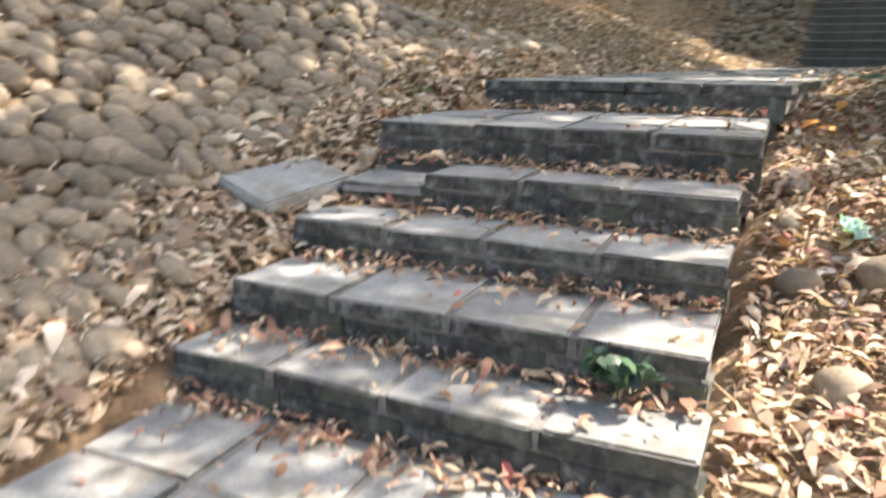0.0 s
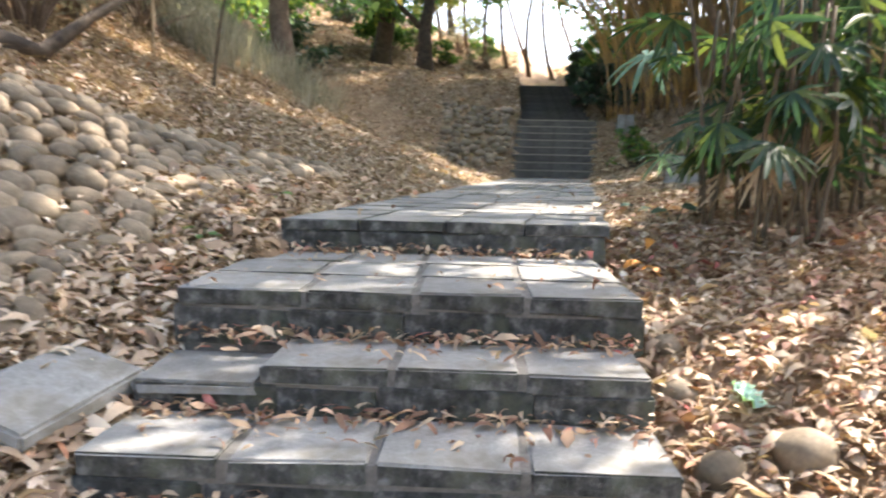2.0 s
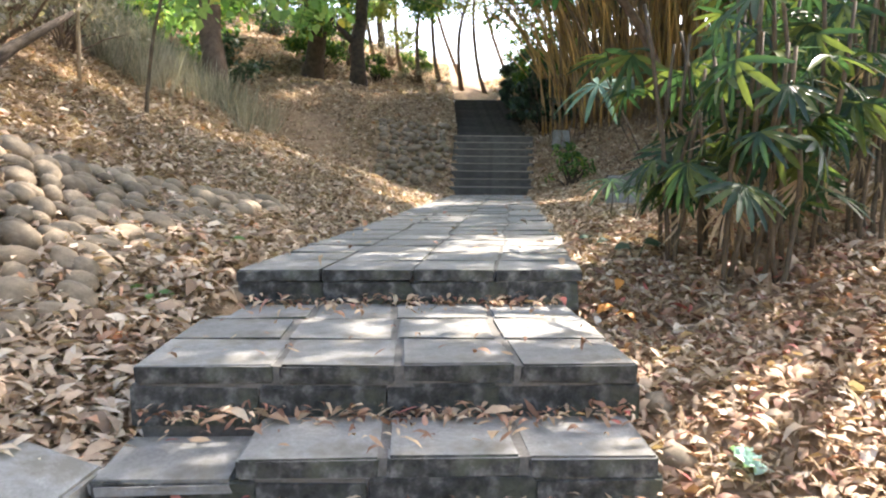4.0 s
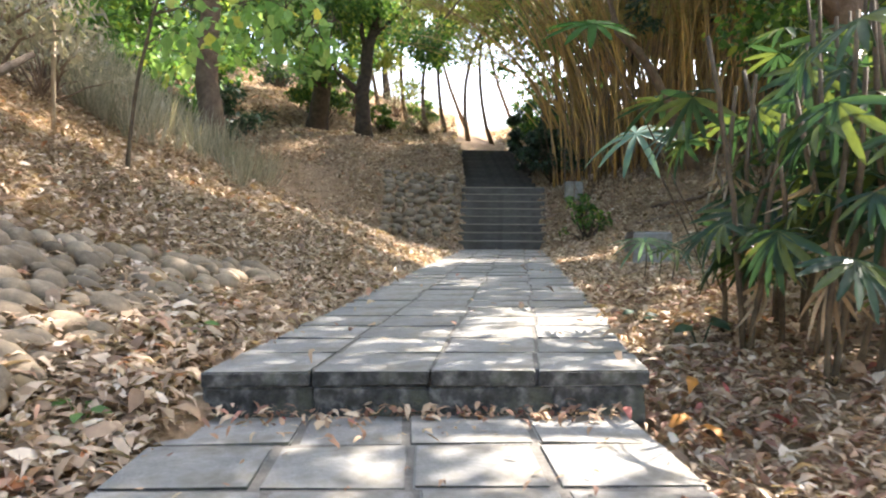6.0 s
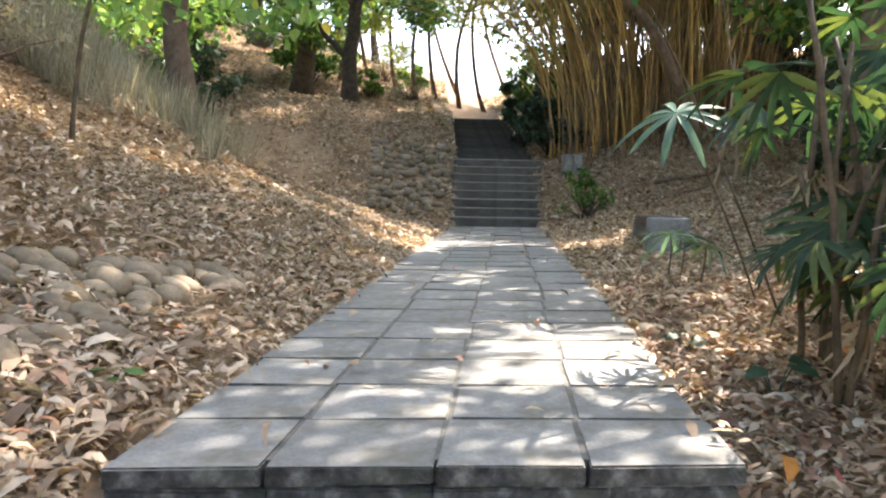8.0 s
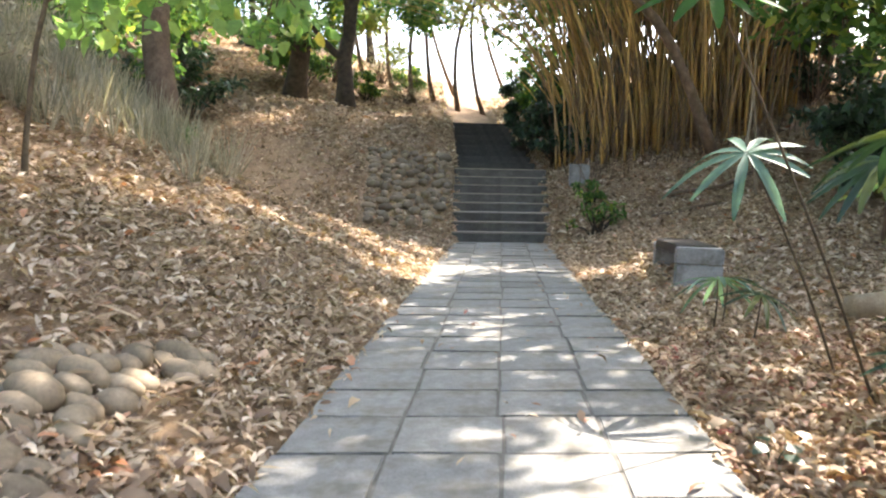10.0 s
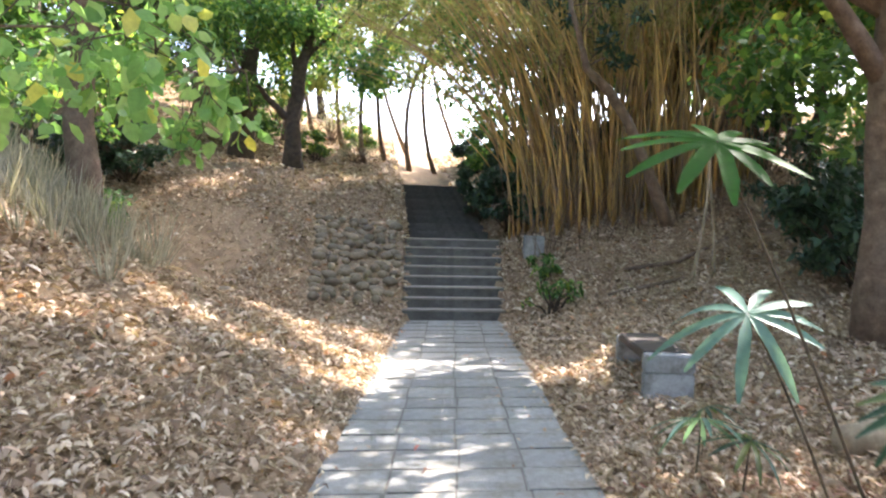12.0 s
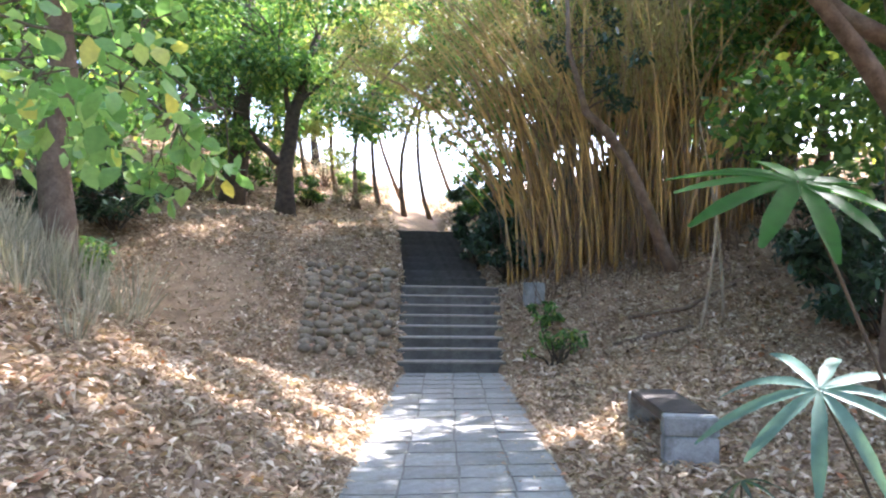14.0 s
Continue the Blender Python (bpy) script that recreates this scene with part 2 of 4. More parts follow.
def crown_mesh(name, clusters, per, leaf, material, seed, droop=0.3, aspect=0.5):
    """Leaves scattered in loose clumps: clusters of (x, y, z, radius)."""
    r = np.random.RandomState(seed)
    C = np.asarray(clusters, dtype=float)
    n = np.maximum(8, (per * (C[:, 3] / C[:, 3].mean()) ** 2).astype(int))
    idx = np.repeat(np.arange(len(C)), n)
    off = r.normal(size=(len(idx), 3))
    off = off / np.linalg.norm(off, axis=1, keepdims=True) * r.uniform(0.1, 1.0, (len(idx), 1)) ** 0.6
    off[:, 2] *= 0.65
    P = C[idx, :3] + off * C[idx, 3:4]
    D = off + r.normal(size=P.shape) * 0.7
    D[:, 2] -= droop
    N = r.normal(size=P.shape) * 0.5 + np.array([0, 0, 1.0])
    L = leaf * r.uniform(0.6, 1.35, len(P))
    return leaves_mesh(name, P, D, N, L, L * aspect, r.uniform(-0.15, 0.2, len(P)), material)


# ---- plan ----
def lerp_table(v, table):
    return np.interp(v, [a for a, _ in table], [b for _, b in table])


CENTRE = [(-60, 0.0), (-1, 0.0), (0, 0.08), (12.6, 1.89), (15.2, 2.22), (23, 2.42), (40, 3.2), (90, 5)]
RIGHT = [(-60, -1.6), (-8, -1.3), (-4, -1.16), (-2.7, -1.02), (-1.8, -0.8), (-1.4, -0.6), (-1.0, -0.44), (0, -0.28), (0.3, -0.2), (2, -0.08), (5, -0.02), (12.3, 0.02), (15.2, 1.3), (16.2, 1.4), (23, 2.95), (30, 4.3), (40, 6.0), (90, 9)]
LEFT = [(-60, -1.6), (-8, -1.3), (-4, -1.12), (-3, -0.98), (-1.8, -0.6), (-1.0, -0.42), (-0.2, -0.16), (0.5, -0.05), (2, -0.03), (12.3, 0.0), (14.5, 0.95), (17.8, 2.5), (20, 3.0), (23, 3.2), (30, 4.8), (40, 7.0), (90, 12)]
LEFT_RISE = [(-60, 1.0), (8.6, 1.0), (10.8, 0.3), (12.5, 0.1), (18, 0.05), (26, 0.35), (90, 0.8)]
RIGHT_RISE = [(-60, 0.1), (2, 0.08), (6, 0.05), (10, 0.25), (15, 0.3), (30, 0.2), (90, 0.1)]


def ground_height(x, y):
    x, y = np.asarray(x, dtype=float), np.asarray(y, dtype=float)
    u = x - lerp_table(y, CENTRE)
    s = np.clip(-u - 0.9, 0, 14)
    q = np.clip(u - 1.1, 0, 14)
    near = np.clip((0.35 - np.clip(u - 0.95, 0, 1)) / 0.35, 0, 1)
    left = lerp_table(y, LEFT) + lerp_table(y, LEFT_RISE) * (0.33 * s + 0.04 * s * s * (s < 4) + (s >= 4) * (0.64 + 0.3 * (s - 4)))
    right = lerp_table(y, RIGHT) + lerp_table(y, RIGHT_RISE) * q + 0.12 * np.clip(u - 1.0, 0, 0.6) * (y < 3)
    w = np.clip((u + 0.9) / 1.8, 0, 1)
    z = left * (1 - w) + right * w
    z = z - 0.13 * (np.abs(u) < 0.82) - 0.25 * ((np.abs(u) < 0.75) & (y < 0.2) & (y > -3.6)) - 0.3 * ((np.abs(u) < np.where(y > 15, 0.95, 0.8)) & (y > 12.4) & (y < 23.2)) - 0.6 * ((np.abs(u) < 0.95) & (y > 15.3) & (y < 22.4))
    bumps = 0.05 * np.sin(1.7 * x + 0.6 * y) * np.sin(1.3 * y - 0.4 * x) + 0.02 * np.sin(5.1 * x + 1.0) * np.sin(4.3 * y)
    return z + bumps * np.clip((np.abs(u) - 1.0) * 1.2, 0, 1)


def gz(x, y):
    return float(ground_height(x, y))


def build_ground():
    a = np.concatenate((-np.geomspace(160, 7, 26), np.arange(-6.8, 8.0, 0.14), np.geomspace(8.2, 160, 26)))
    b = np.concatenate((-np.geomspace(160, 7, 20) + 0, np.arange(-6.8, 24, 0.16), np.geomspace(24.5, 260, 30)))
    X, Y = np.meshgrid(a, b)
    Z = ground_height(X, Y)
    r = np.random.RandomState(4)
    Z = Z + r.normal(size=Z.shape) * 0.012
    V = np.stack((X, Y, Z), axis=-1).reshape(-1, 3)
    n = len(a)
    i, j = np.meshgrid(np.arange(len(b) - 1), np.arange(n - 1), indexing="ij")
    k = (i * n + j).ravel()
    Q = np.stack((k, k + 1, k + n + 1, k + n), axis=1)
    ob = new("ground", raw_mesh("ground", V, [], Q, SOIL, True))
    tagged(ob, "brown earth slope strewn with dry leaf litter", "ground", kind="structure")
    return ob


ground = build_ground()


# ---- trees and plants ----
def tree(name, label, base, top, r0, r1, sag, limbs, clusters, per, leaf, bark, leafmat, seed, aspect=0.5, droop=0.3):
    """A tree: flared trunk, limbs each of its own, and a crown of leaves on twigs."""
    rng = random.Random(seed)
    base, top = Vector(base), Vector(top)
    ob = thing(name, label, "tree", at=base)
    inv = -base
    pts = bend(base - Vector((0, 0, 0.15)), top, sag, 10, rng, r0 * 0.25)
    rad = [r0 * (1.35 if i == 0 else 1.1 if i == 1 else 1) * (1 - i / 10) + r1 * i / 10 for i in range(11)]
    part("trunk", tube_mesh("trunk", [p + inv for p in pts], rad, bark, 12, rng, 0.08), ob)
    tips = []
    for f, end, lr in limbs:
        a = pts[int(f * 10)]
        lp = bend(a, end, (0, 0, rng.uniform(-0.1, 0.3)), 7, rng, 0.06)
        part("limb", tube_mesh("limb", [p + inv for p in lp], [lr * (1 - 0.85 * i / 7) for i in range(8)], bark, 8, rng, 0.06), ob)
        tips += lp[3:]
    if clusters:
        tips += pts[5:]
        twigs = []
        for c in clusters:
            c3 = Vector(c[:3])
            a = min(tips, key=lambda p: (p - c3).length)
            tp = bend(a, c3, (0, 0, 0.1), 4, rng, 0.08)
            twigs.append(([p + inv for p in tp], [0.022, 0.017, 0.013, 0.009, 0.005]))
        if r0 < 0.14:
            for tp, tr in twigs:
                part("twig", tube_mesh("twig", tp, [q * 0.4 for q in tr], bark, 5), ob)
        else:
            part("branching", tubes_mesh("branching", twigs, bark, 5), ob)
        part("crown", crown_mesh("crown", [(c[0] - base.x, c[1] - base.y, c[2] - base.z, c[3]) for c in clusters], per, leaf, leafmat, seed, droop, aspect), ob)
    return ob


def clumps(rng, n, lo, hi, r):
    return [(rng.uniform(lo[0], hi[0]), rng.uniform(lo[1], hi[1]), rng.uniform(lo[2], hi[2]), rng.uniform(*r)) for _ in range(n)]


def shrub(name, label, x, y, size, height, n, per, leaf, leafmat, seed, aspect=0.45, bark=DARKBARK, group=""):
    rng = random.Random(seed)
    z = gz(x, y)
    ob = thing(name, label, "shrub", group, at=(x, y, z))
    cl = []
    for i in range(n):
        a, q = rng.uniform(0, 2 * math.pi), math.sqrt(rng.random())
        cl.append((size * q * math.cos(a), size * q * math.sin(a), height * rng.uniform(0.25, 1.0) * (1 - 0.4 * q * q), size * rng.uniform(0.22, 0.42)))
    part("branching", tubes_mesh("branching", [(bend((rng.uniform(-0.1, 0.1), rng.uniform(-0.1, 0.1), -0.1), c[:3], (0, 0, 0.1), 5, rng, 0.03), [0.02, 0.018, 0.014, 0.011, 0.008, 0.004]) for c in cl], bark, 5), ob)
    part("foliage", crown_mesh("foliage", cl, per, leaf, leafmat, seed, 0.25, aspect), ob)
    return ob


def fan_mesh(name, fingers, length, width, material, seed, droop=0.25, spread=2.6):
    """A palm fan: folded fingers that radiate from the origin in the x-z... leaf lies in x-y, tip along +y, top up."""
    rng = random.Random(seed)
    V, Q = [], []
    for i in range(fingers):
        a = (i / (fingers - 1) - 0.5) * spread * 1.15 + rng.uniform(-0.06, 0.06)
        ln = length * rng.uniform(0.85, 1.05) * (1 - 0.12 * abs(a) / 1.6)
        dx, dy = math.sin(a), math.cos(a)
        sx, sy = dy, -dx
        seg, o = 7, len(V)
        dr = droop * rng.uniform(0.6, 1.5)
        for k in range(seg + 1):
            f = k / seg
            w = width * (0.25 + 0.75 * min(1, f * 3.5)) * (1 if f < 0.75 else max(0.28, 1 - (f - 0.75) * 2.9))
            px, py, pz = dx * ln * f, dy * ln * f, -dr * ln * f * f + 0.05 * ln * f
            V += [(px + sx * w / 2, py + sy * w / 2, pz), (px, py, pz - w * 0.18), (px - sx * w / 2, py - sy * w / 2, pz)]
        for k in range(seg):
            b = o + 3 * k
            Q += [(b, b + 3, b + 4, b + 1), (b + 1, b + 4, b + 5, b + 2)]
    return raw_mesh(name, np.array(V), [], Q, material)


FANS = [fan_mesh("fan_leaf", 7 + k % 4, 0.34, 0.042, PALM, 30 + k, 0.2 + 0.1 * (k % 3), 2.4 + 0.2 * (k % 3)) for k in range(6)]
DRYFANS = [fan_mesh("withered_leaf", 6, 0.3, 0.03, DRYPALM, 50 + k, 0.9, 1.8) for k in range(3)]


def aim(p, yaw, pitch, roll=0.0, size=1.0):
    """Pose of a fan leaf at p: finger direction by yaw and pitch in degrees."""
    return Matrix.Translation(p) @ Euler((radians(pitch), radians(roll), radians(yaw)), "YXZ").to_matrix().to_4x4() @ Matrix.Diagonal((size, size, size, 1))


def cane_palm(x, y, canes, height, seed, label, group, reach=0.5, dry=3, size=1.0):
    """A clump of slender palm canes with fan leaves on stalks."""
    rng = random.Random(seed)
    z = gz(x, y)
    ob = thing("lady_palm", label, "palm", group, at=(x, y, z))
    for c in range(canes):
        bx, by = rng.uniform(-reach, reach) * 0.7, rng.uniform(-reach, reach) * 0.7
        h = height * rng.uniform(0.55, 1.05)
        tx, ty = bx + rng.uniform(-0.2, 0.2), by + rng.uniform(-0.2, 0.2)
        b0 = gz(x + bx, y + by) - z - 0.05
        pts = bend((bx, by, b0), (tx, ty, h), (rng.uniform(-0.05, 0.05), rng.uniform(-0.05, 0.05), 0), 6, rng, 0.012)
        part("cane", tube_mesh("cane", pts, [0.017, 0.015, 0.015, 0.014, 0.014, 0.013, 0.011], CANE, 7, rng, 0.12), ob)
        for k in range(rng.randint(2, 4)):
            f = rng.uniform(0.55, 1.0)
            a = pts[int(f * 6)]
            yaw, lift = rng.uniform(0, 360), rng.uniform(-0.1, 0.3)
            ln = rng.uniform(0.15, 0.34) * size
            e = a + Vector((-math.sin(radians(yaw)) * ln, math.cos(radians(yaw)) * ln, lift * ln * 2))
            stalk = part("leaf_stalk", tube_mesh("leaf_stalk", bend(a, e, (0, 0, 0.03), 3), [0.006, 0.005, 0.004, 0.004], PALM, 5), ob)
            part("leaf", rng.choice(FANS), stalk, aim(e, yaw, rng.uniform(-75, -10), rng.uniform(-25, 25), rng.uniform(0.75, 1.15) * size))
        for k in range(dry if c % 2 == 0 else 0):
            a = pts[rng.randint(2, 4)]
            part("withered_leaf", rng.choice(DRYFANS), ob, aim(a, rng.uniform(0, 360), rng.uniform(-85, -55), 0, rng.uniform(0.4, 0.75)), "withered brown leaf")
    return ob


# ---- setting: paving and steps ----
def cxy(y):
    return float(lerp_table(y, CENTRE))


def pieces(rng, owner, xs, y0, y1, z, thick, material, name="slab", gap=0.012, dip=0.004, shear=True, worn=0.01):
    """One row of slabs between the given sideways places."""
    for a, b in zip(xs[:-1], xs[1:]):
        bm = block(b - a - gap, y1 - y0 - gap, thick, rng, worn, worn * 0.8)
        mid = (y0 + y1) / 2
        sk = (cxy(y1) - cxy(y0)) / max(y1 - y0, 1e-6) if shear else 0
        for v in bm.verts:
            v.co.x += sk * v.co.y
        bm.normal_update()
        # upright slab faces take the riser tone: their shade is in the colour
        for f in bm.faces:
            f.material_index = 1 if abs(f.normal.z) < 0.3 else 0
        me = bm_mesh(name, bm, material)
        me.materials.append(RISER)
        part(name, me, owner, pose((a + b) / 2 + (cxy(mid) if shear else 0), mid, z - thick + rng.uniform(-dip, dip), rng.uniform(-0.2, 0.2), rng.uniform(-0.2, 0.2), 0))


def bed(name, x0, x1, y0, y1, z0, z1, owner, material=MORTAR, shear=False):
    bm = bmesh.new()
    bmesh.ops.create_cube(bm, size=1)
    for v in bm.verts:
        v.co = Vector((x0 + (v.co.x + 0.5) * (x1 - x0), y0 + (v.co.y + 0.5) * (y1 - y0), z0 + (v.co.z + 0.5) * (z1 - z0)))
        if shear:
            v.co.x += cxy(v.co.y)
    return part(name, bm_mesh(name, bm, material), owner)


def build_path():
    rng = random.Random(7)
    ob = thing("paved_path", "straight path of worn grey stone slabs with dark joints", "path", kind="structure")
    bed("bedding", -0.87, 0.87, 0.06, 12.55, -0.16, -0.006, ob, shear=True)
    y = -0.012
    while y < 12.5:
        d = min(rng.uniform(0.40, 0.47), 12.57 - y)
        j = [rng.uniform(-0.02, 0.02) for _ in range(3)]
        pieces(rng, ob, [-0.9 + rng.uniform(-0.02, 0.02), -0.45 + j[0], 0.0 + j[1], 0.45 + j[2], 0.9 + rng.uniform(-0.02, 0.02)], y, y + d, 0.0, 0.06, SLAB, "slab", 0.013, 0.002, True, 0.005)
        y += d


# edge place, tread height, sideways ends, cut points of the tread slabs
STEPS = [
    (0.0, 0.0, -0.80, 0.95, None),
    (-1.206, -0.176, -0.90, 0.90, (-0.90, -0.42, 0.02, 0.44, 0.90)),
    (-1.589, -0.360, -0.46, 0.86, (-0.46, -0.01, 0.41, 0.86)),
    (-1.97, -0.530, -0.89, 0.86, (-0.89, -0.44, 0.0, 0.42, 0.86)),
    (-2.42, -0.680, -0.86, 0.86, (-0.86, -0.43, 0.03, 0.45, 0.86)),
    (-2.73, -0.840, -0.87, 0.885, (-0.87, -0.42, 0.0, 0.46, 0.885)),
]
LANDING = -1.0


def build_steps():
    rng = random.Random(11)
    ob = thing("stone_steps", "worn grey stone steps with blotched risers toned dark for shade", "steps", kind="structure")
    for i, (y, z, x0, x1, cuts) in enumerate(STEPS):
        back = 0.05 if i == 0 else STEPS[i - 1][0] + 0.05
        below = STEPS[i + 1][1] if i + 1 < len(STEPS) else LANDING
        xl = -0.88 if i == 2 else x0
        bed("core", x0 + 0.03, x1 - 0.03, y + (0.0 if cuts else 0.09), back, below - 0.15, z - 0.007 if cuts else z - 0.075, ob)
        if cuts:
            rows = [(y - 0.02, back - 0.05)] if i != 1 else [(y - 0.02, y + 0.4), (y + 0.4, y + 0.82), (y + 0.82, back - 0.05)]
            for k, (a, b) in enumerate(rows):
                cc = [c + (rng.uniform(-0.03, 0.03) if 0 < n < len(cuts) - 1 else 0) for n, c in enumerate(cuts)]
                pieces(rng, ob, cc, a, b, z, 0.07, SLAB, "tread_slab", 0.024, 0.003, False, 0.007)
            rt = z - 0.072
        else:
            rt = z - 0.062
        n = 4
        ends = [xl + (x1 - xl) * k / n + (rng.uniform(-0.08, 0.08) if 0 < k < n else 0) for k in range(n + 1)]
        for a, b in zip(ends[:-1], ends[1:]):
            h = rt - below + 0.03
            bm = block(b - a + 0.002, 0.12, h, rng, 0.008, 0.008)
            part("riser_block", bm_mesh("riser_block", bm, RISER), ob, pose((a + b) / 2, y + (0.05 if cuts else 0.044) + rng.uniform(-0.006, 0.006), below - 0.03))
    # the bare bed where one slab of the third step has come away
    bm = block(0.44, 0.36, 0.06, rng, 0.02, 0.012)
    part("bared_block", bm_mesh("bared_block", bm, SLAB), ob, pose(-0.67, -1.43, -0.478, 1.5, 0.5, 1))
    y = -2.74
    bed("landing_bed", -0.8, 0.86, -5.6, -2.7, LANDING - 0.2, LANDING - 0.008, ob)
    while y > -5.6:
        d = rng.uniform(0.4, 0.46)
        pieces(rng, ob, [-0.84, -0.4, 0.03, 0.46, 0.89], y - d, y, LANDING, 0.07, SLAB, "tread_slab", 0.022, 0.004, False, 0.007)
        y -= d


def build_far_steps():
    rng = random.Random(13)
    lower = thing("lower_stair_flight", "dark concrete stair flight with pale treads", "steps", kind="structure")
    upper = thing("upper_stair_flight", "concrete stair flight coloured dark for shade, climbing to a bright crest", "steps", kind="structure")
    y = 12.58
    for i in range(8):
        z = 0.18 * (i + 1)
        d = 0.372 if i < 7 else 1.3
        c = cxy(y)
        w = 0.95 + 0.01 * i
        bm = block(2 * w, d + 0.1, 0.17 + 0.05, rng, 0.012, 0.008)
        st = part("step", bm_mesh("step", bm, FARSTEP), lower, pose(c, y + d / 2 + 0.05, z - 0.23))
        # paler tread over the whole top of the dark step
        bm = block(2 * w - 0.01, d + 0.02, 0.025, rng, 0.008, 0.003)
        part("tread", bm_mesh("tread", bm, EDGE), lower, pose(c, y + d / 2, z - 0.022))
        y += d
    for i in range(9):
        z = 1.44 + 0.18 * (i + 1)
        d = 0.75 if i < 8 else 0.9
        c = cxy(y)
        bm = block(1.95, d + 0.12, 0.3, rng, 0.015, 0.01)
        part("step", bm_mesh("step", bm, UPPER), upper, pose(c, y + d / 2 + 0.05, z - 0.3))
        y += d


# ---- scattered small things ----
def litter(name, label, n, seed, area, size, material, keep=None, lift=0.012, flat=0.45, surface=None, curl=(0.0, 0.3), slim=(0.16, 0.44)):
    """Fallen leaves over an area, lying loosely on the surface."""
    r = np.random.RandomState(seed)
    x, y = r.uniform(area[0], area[1], n), r.uniform(area[2], area[3], n)
    if keep is not None:
        k = keep(x, y, r.uniform(size=n))
        x, y = x[k], y[k]
    m = len(x)
    z = (ground_height(x, y) if surface is None else surface(x, y)) + r.uniform(0.0, 1.0, m) ** 2 * 0.045 + lift
    a = r.uniform(0, 2 * math.pi, m)
    D = np.stack((np.cos(a), np.sin(a), r.normal(size=m) * flat), axis=1)
    N = r.normal(size=(m, 3)) * flat + np.array([0, 0, 1.0])
    L = r.uniform(size[0], size[1], m) * np.where(r.uniform(size=m) < 0.15, 1.6, 1)
    W = L * r.uniform(*slim, m)
    ob = new(name, leaves_mesh(name, np.stack((x, y, z), axis=1), D, N, L, W, r.uniform(*curl, m), material))
    return tagged(ob, label, "leaf litter", kind="stuff")


def off_path(x, y, p):
    u = np.abs(x - lerp_table(y, CENTRE))
    v = x - lerp_table(y, CENTRE)
    pitching = (v > -2.6 + 0.35 * np.sin(3.1 * y) + 0.2 * np.sin(7.3 * y + x)) & (v < -1.1) & (y > 12.9 + 0.3 * np.sin(4.0 * x)) & (y < 16.2)
    hollow = ((x + 3.0) / 1.5) ** 2 + ((y - 15.0) / 1.9) ** 2 < 0.6 + 0.6 * p
    return ((u > 0.86 + 0.1 * p) | (y < -7)) & (~pitching | (p < 0.5)) & ~(hollow & (p < 0.8))


def litter_zone(x, y, p):
    """Off the paving, and thin over the cobbles, where leaves slip into the gaps."""
    u = x - lerp_table(y, CENTRE)
    s = -u - 0.9
    stones = (s > 0.55) & (s < np.where(y < -0.5, 2.3, 2.3 - 0.6 * (y + 0.5))) & (y < 2.4)
    return off_path(x, y, p) & (~stones | (p < 0.6))


def cobble_zone(x, y):
    s = -(x - cxy(y)) - 0.9
    top = 2.4 if y < -0.5 else 2.4 - 0.6 * (y + 0.5)
    inner = 0.5 if y > -2.2 else 0.12
    return inner < s < top and -6.0 < y < 2.6


def cobble_meshes():
    out = []
    for k in range(7):
        rng = random.Random(90 + k)
        bm = bmesh.new()
        bmesh.ops.create_icosphere(bm, subdivisions=2, radius=0.5)
        for v in bm.verts:
            p = v.co
            f = 1 + 0.16 * math.sin(3 * p.x + k) + 0.12 * math.sin(4.1 * p.y + 2 * k) + rng.uniform(-0.015, 0.015)
            v.co = Vector((p.x * f, p.y * f * rng.uniform(0.99, 1.01), p.z * f))
        out.append(bm_mesh("cobble", bm, COBBLE, True))
    return out


def slope_pose(x, y, yaw, sink, sx, sy, sz):
    e = 0.08
    nx, ny = -(gz(x + e, y) - gz(x - e, y)) / (2 * e), -(gz(x, y + e) - gz(x, y - e)) / (2 * e)
    q = Vector((0, 0, 1)).rotation_difference(Vector((nx, ny, 1)).normalized()).to_matrix().to_4x4()
    return Matrix.Translation((x, y, gz(x, y) + sink)) @ q @ pose(0, 0, 0, 0, 0, yaw) @ Matrix.Diagonal((sx, sy, sz, 1))


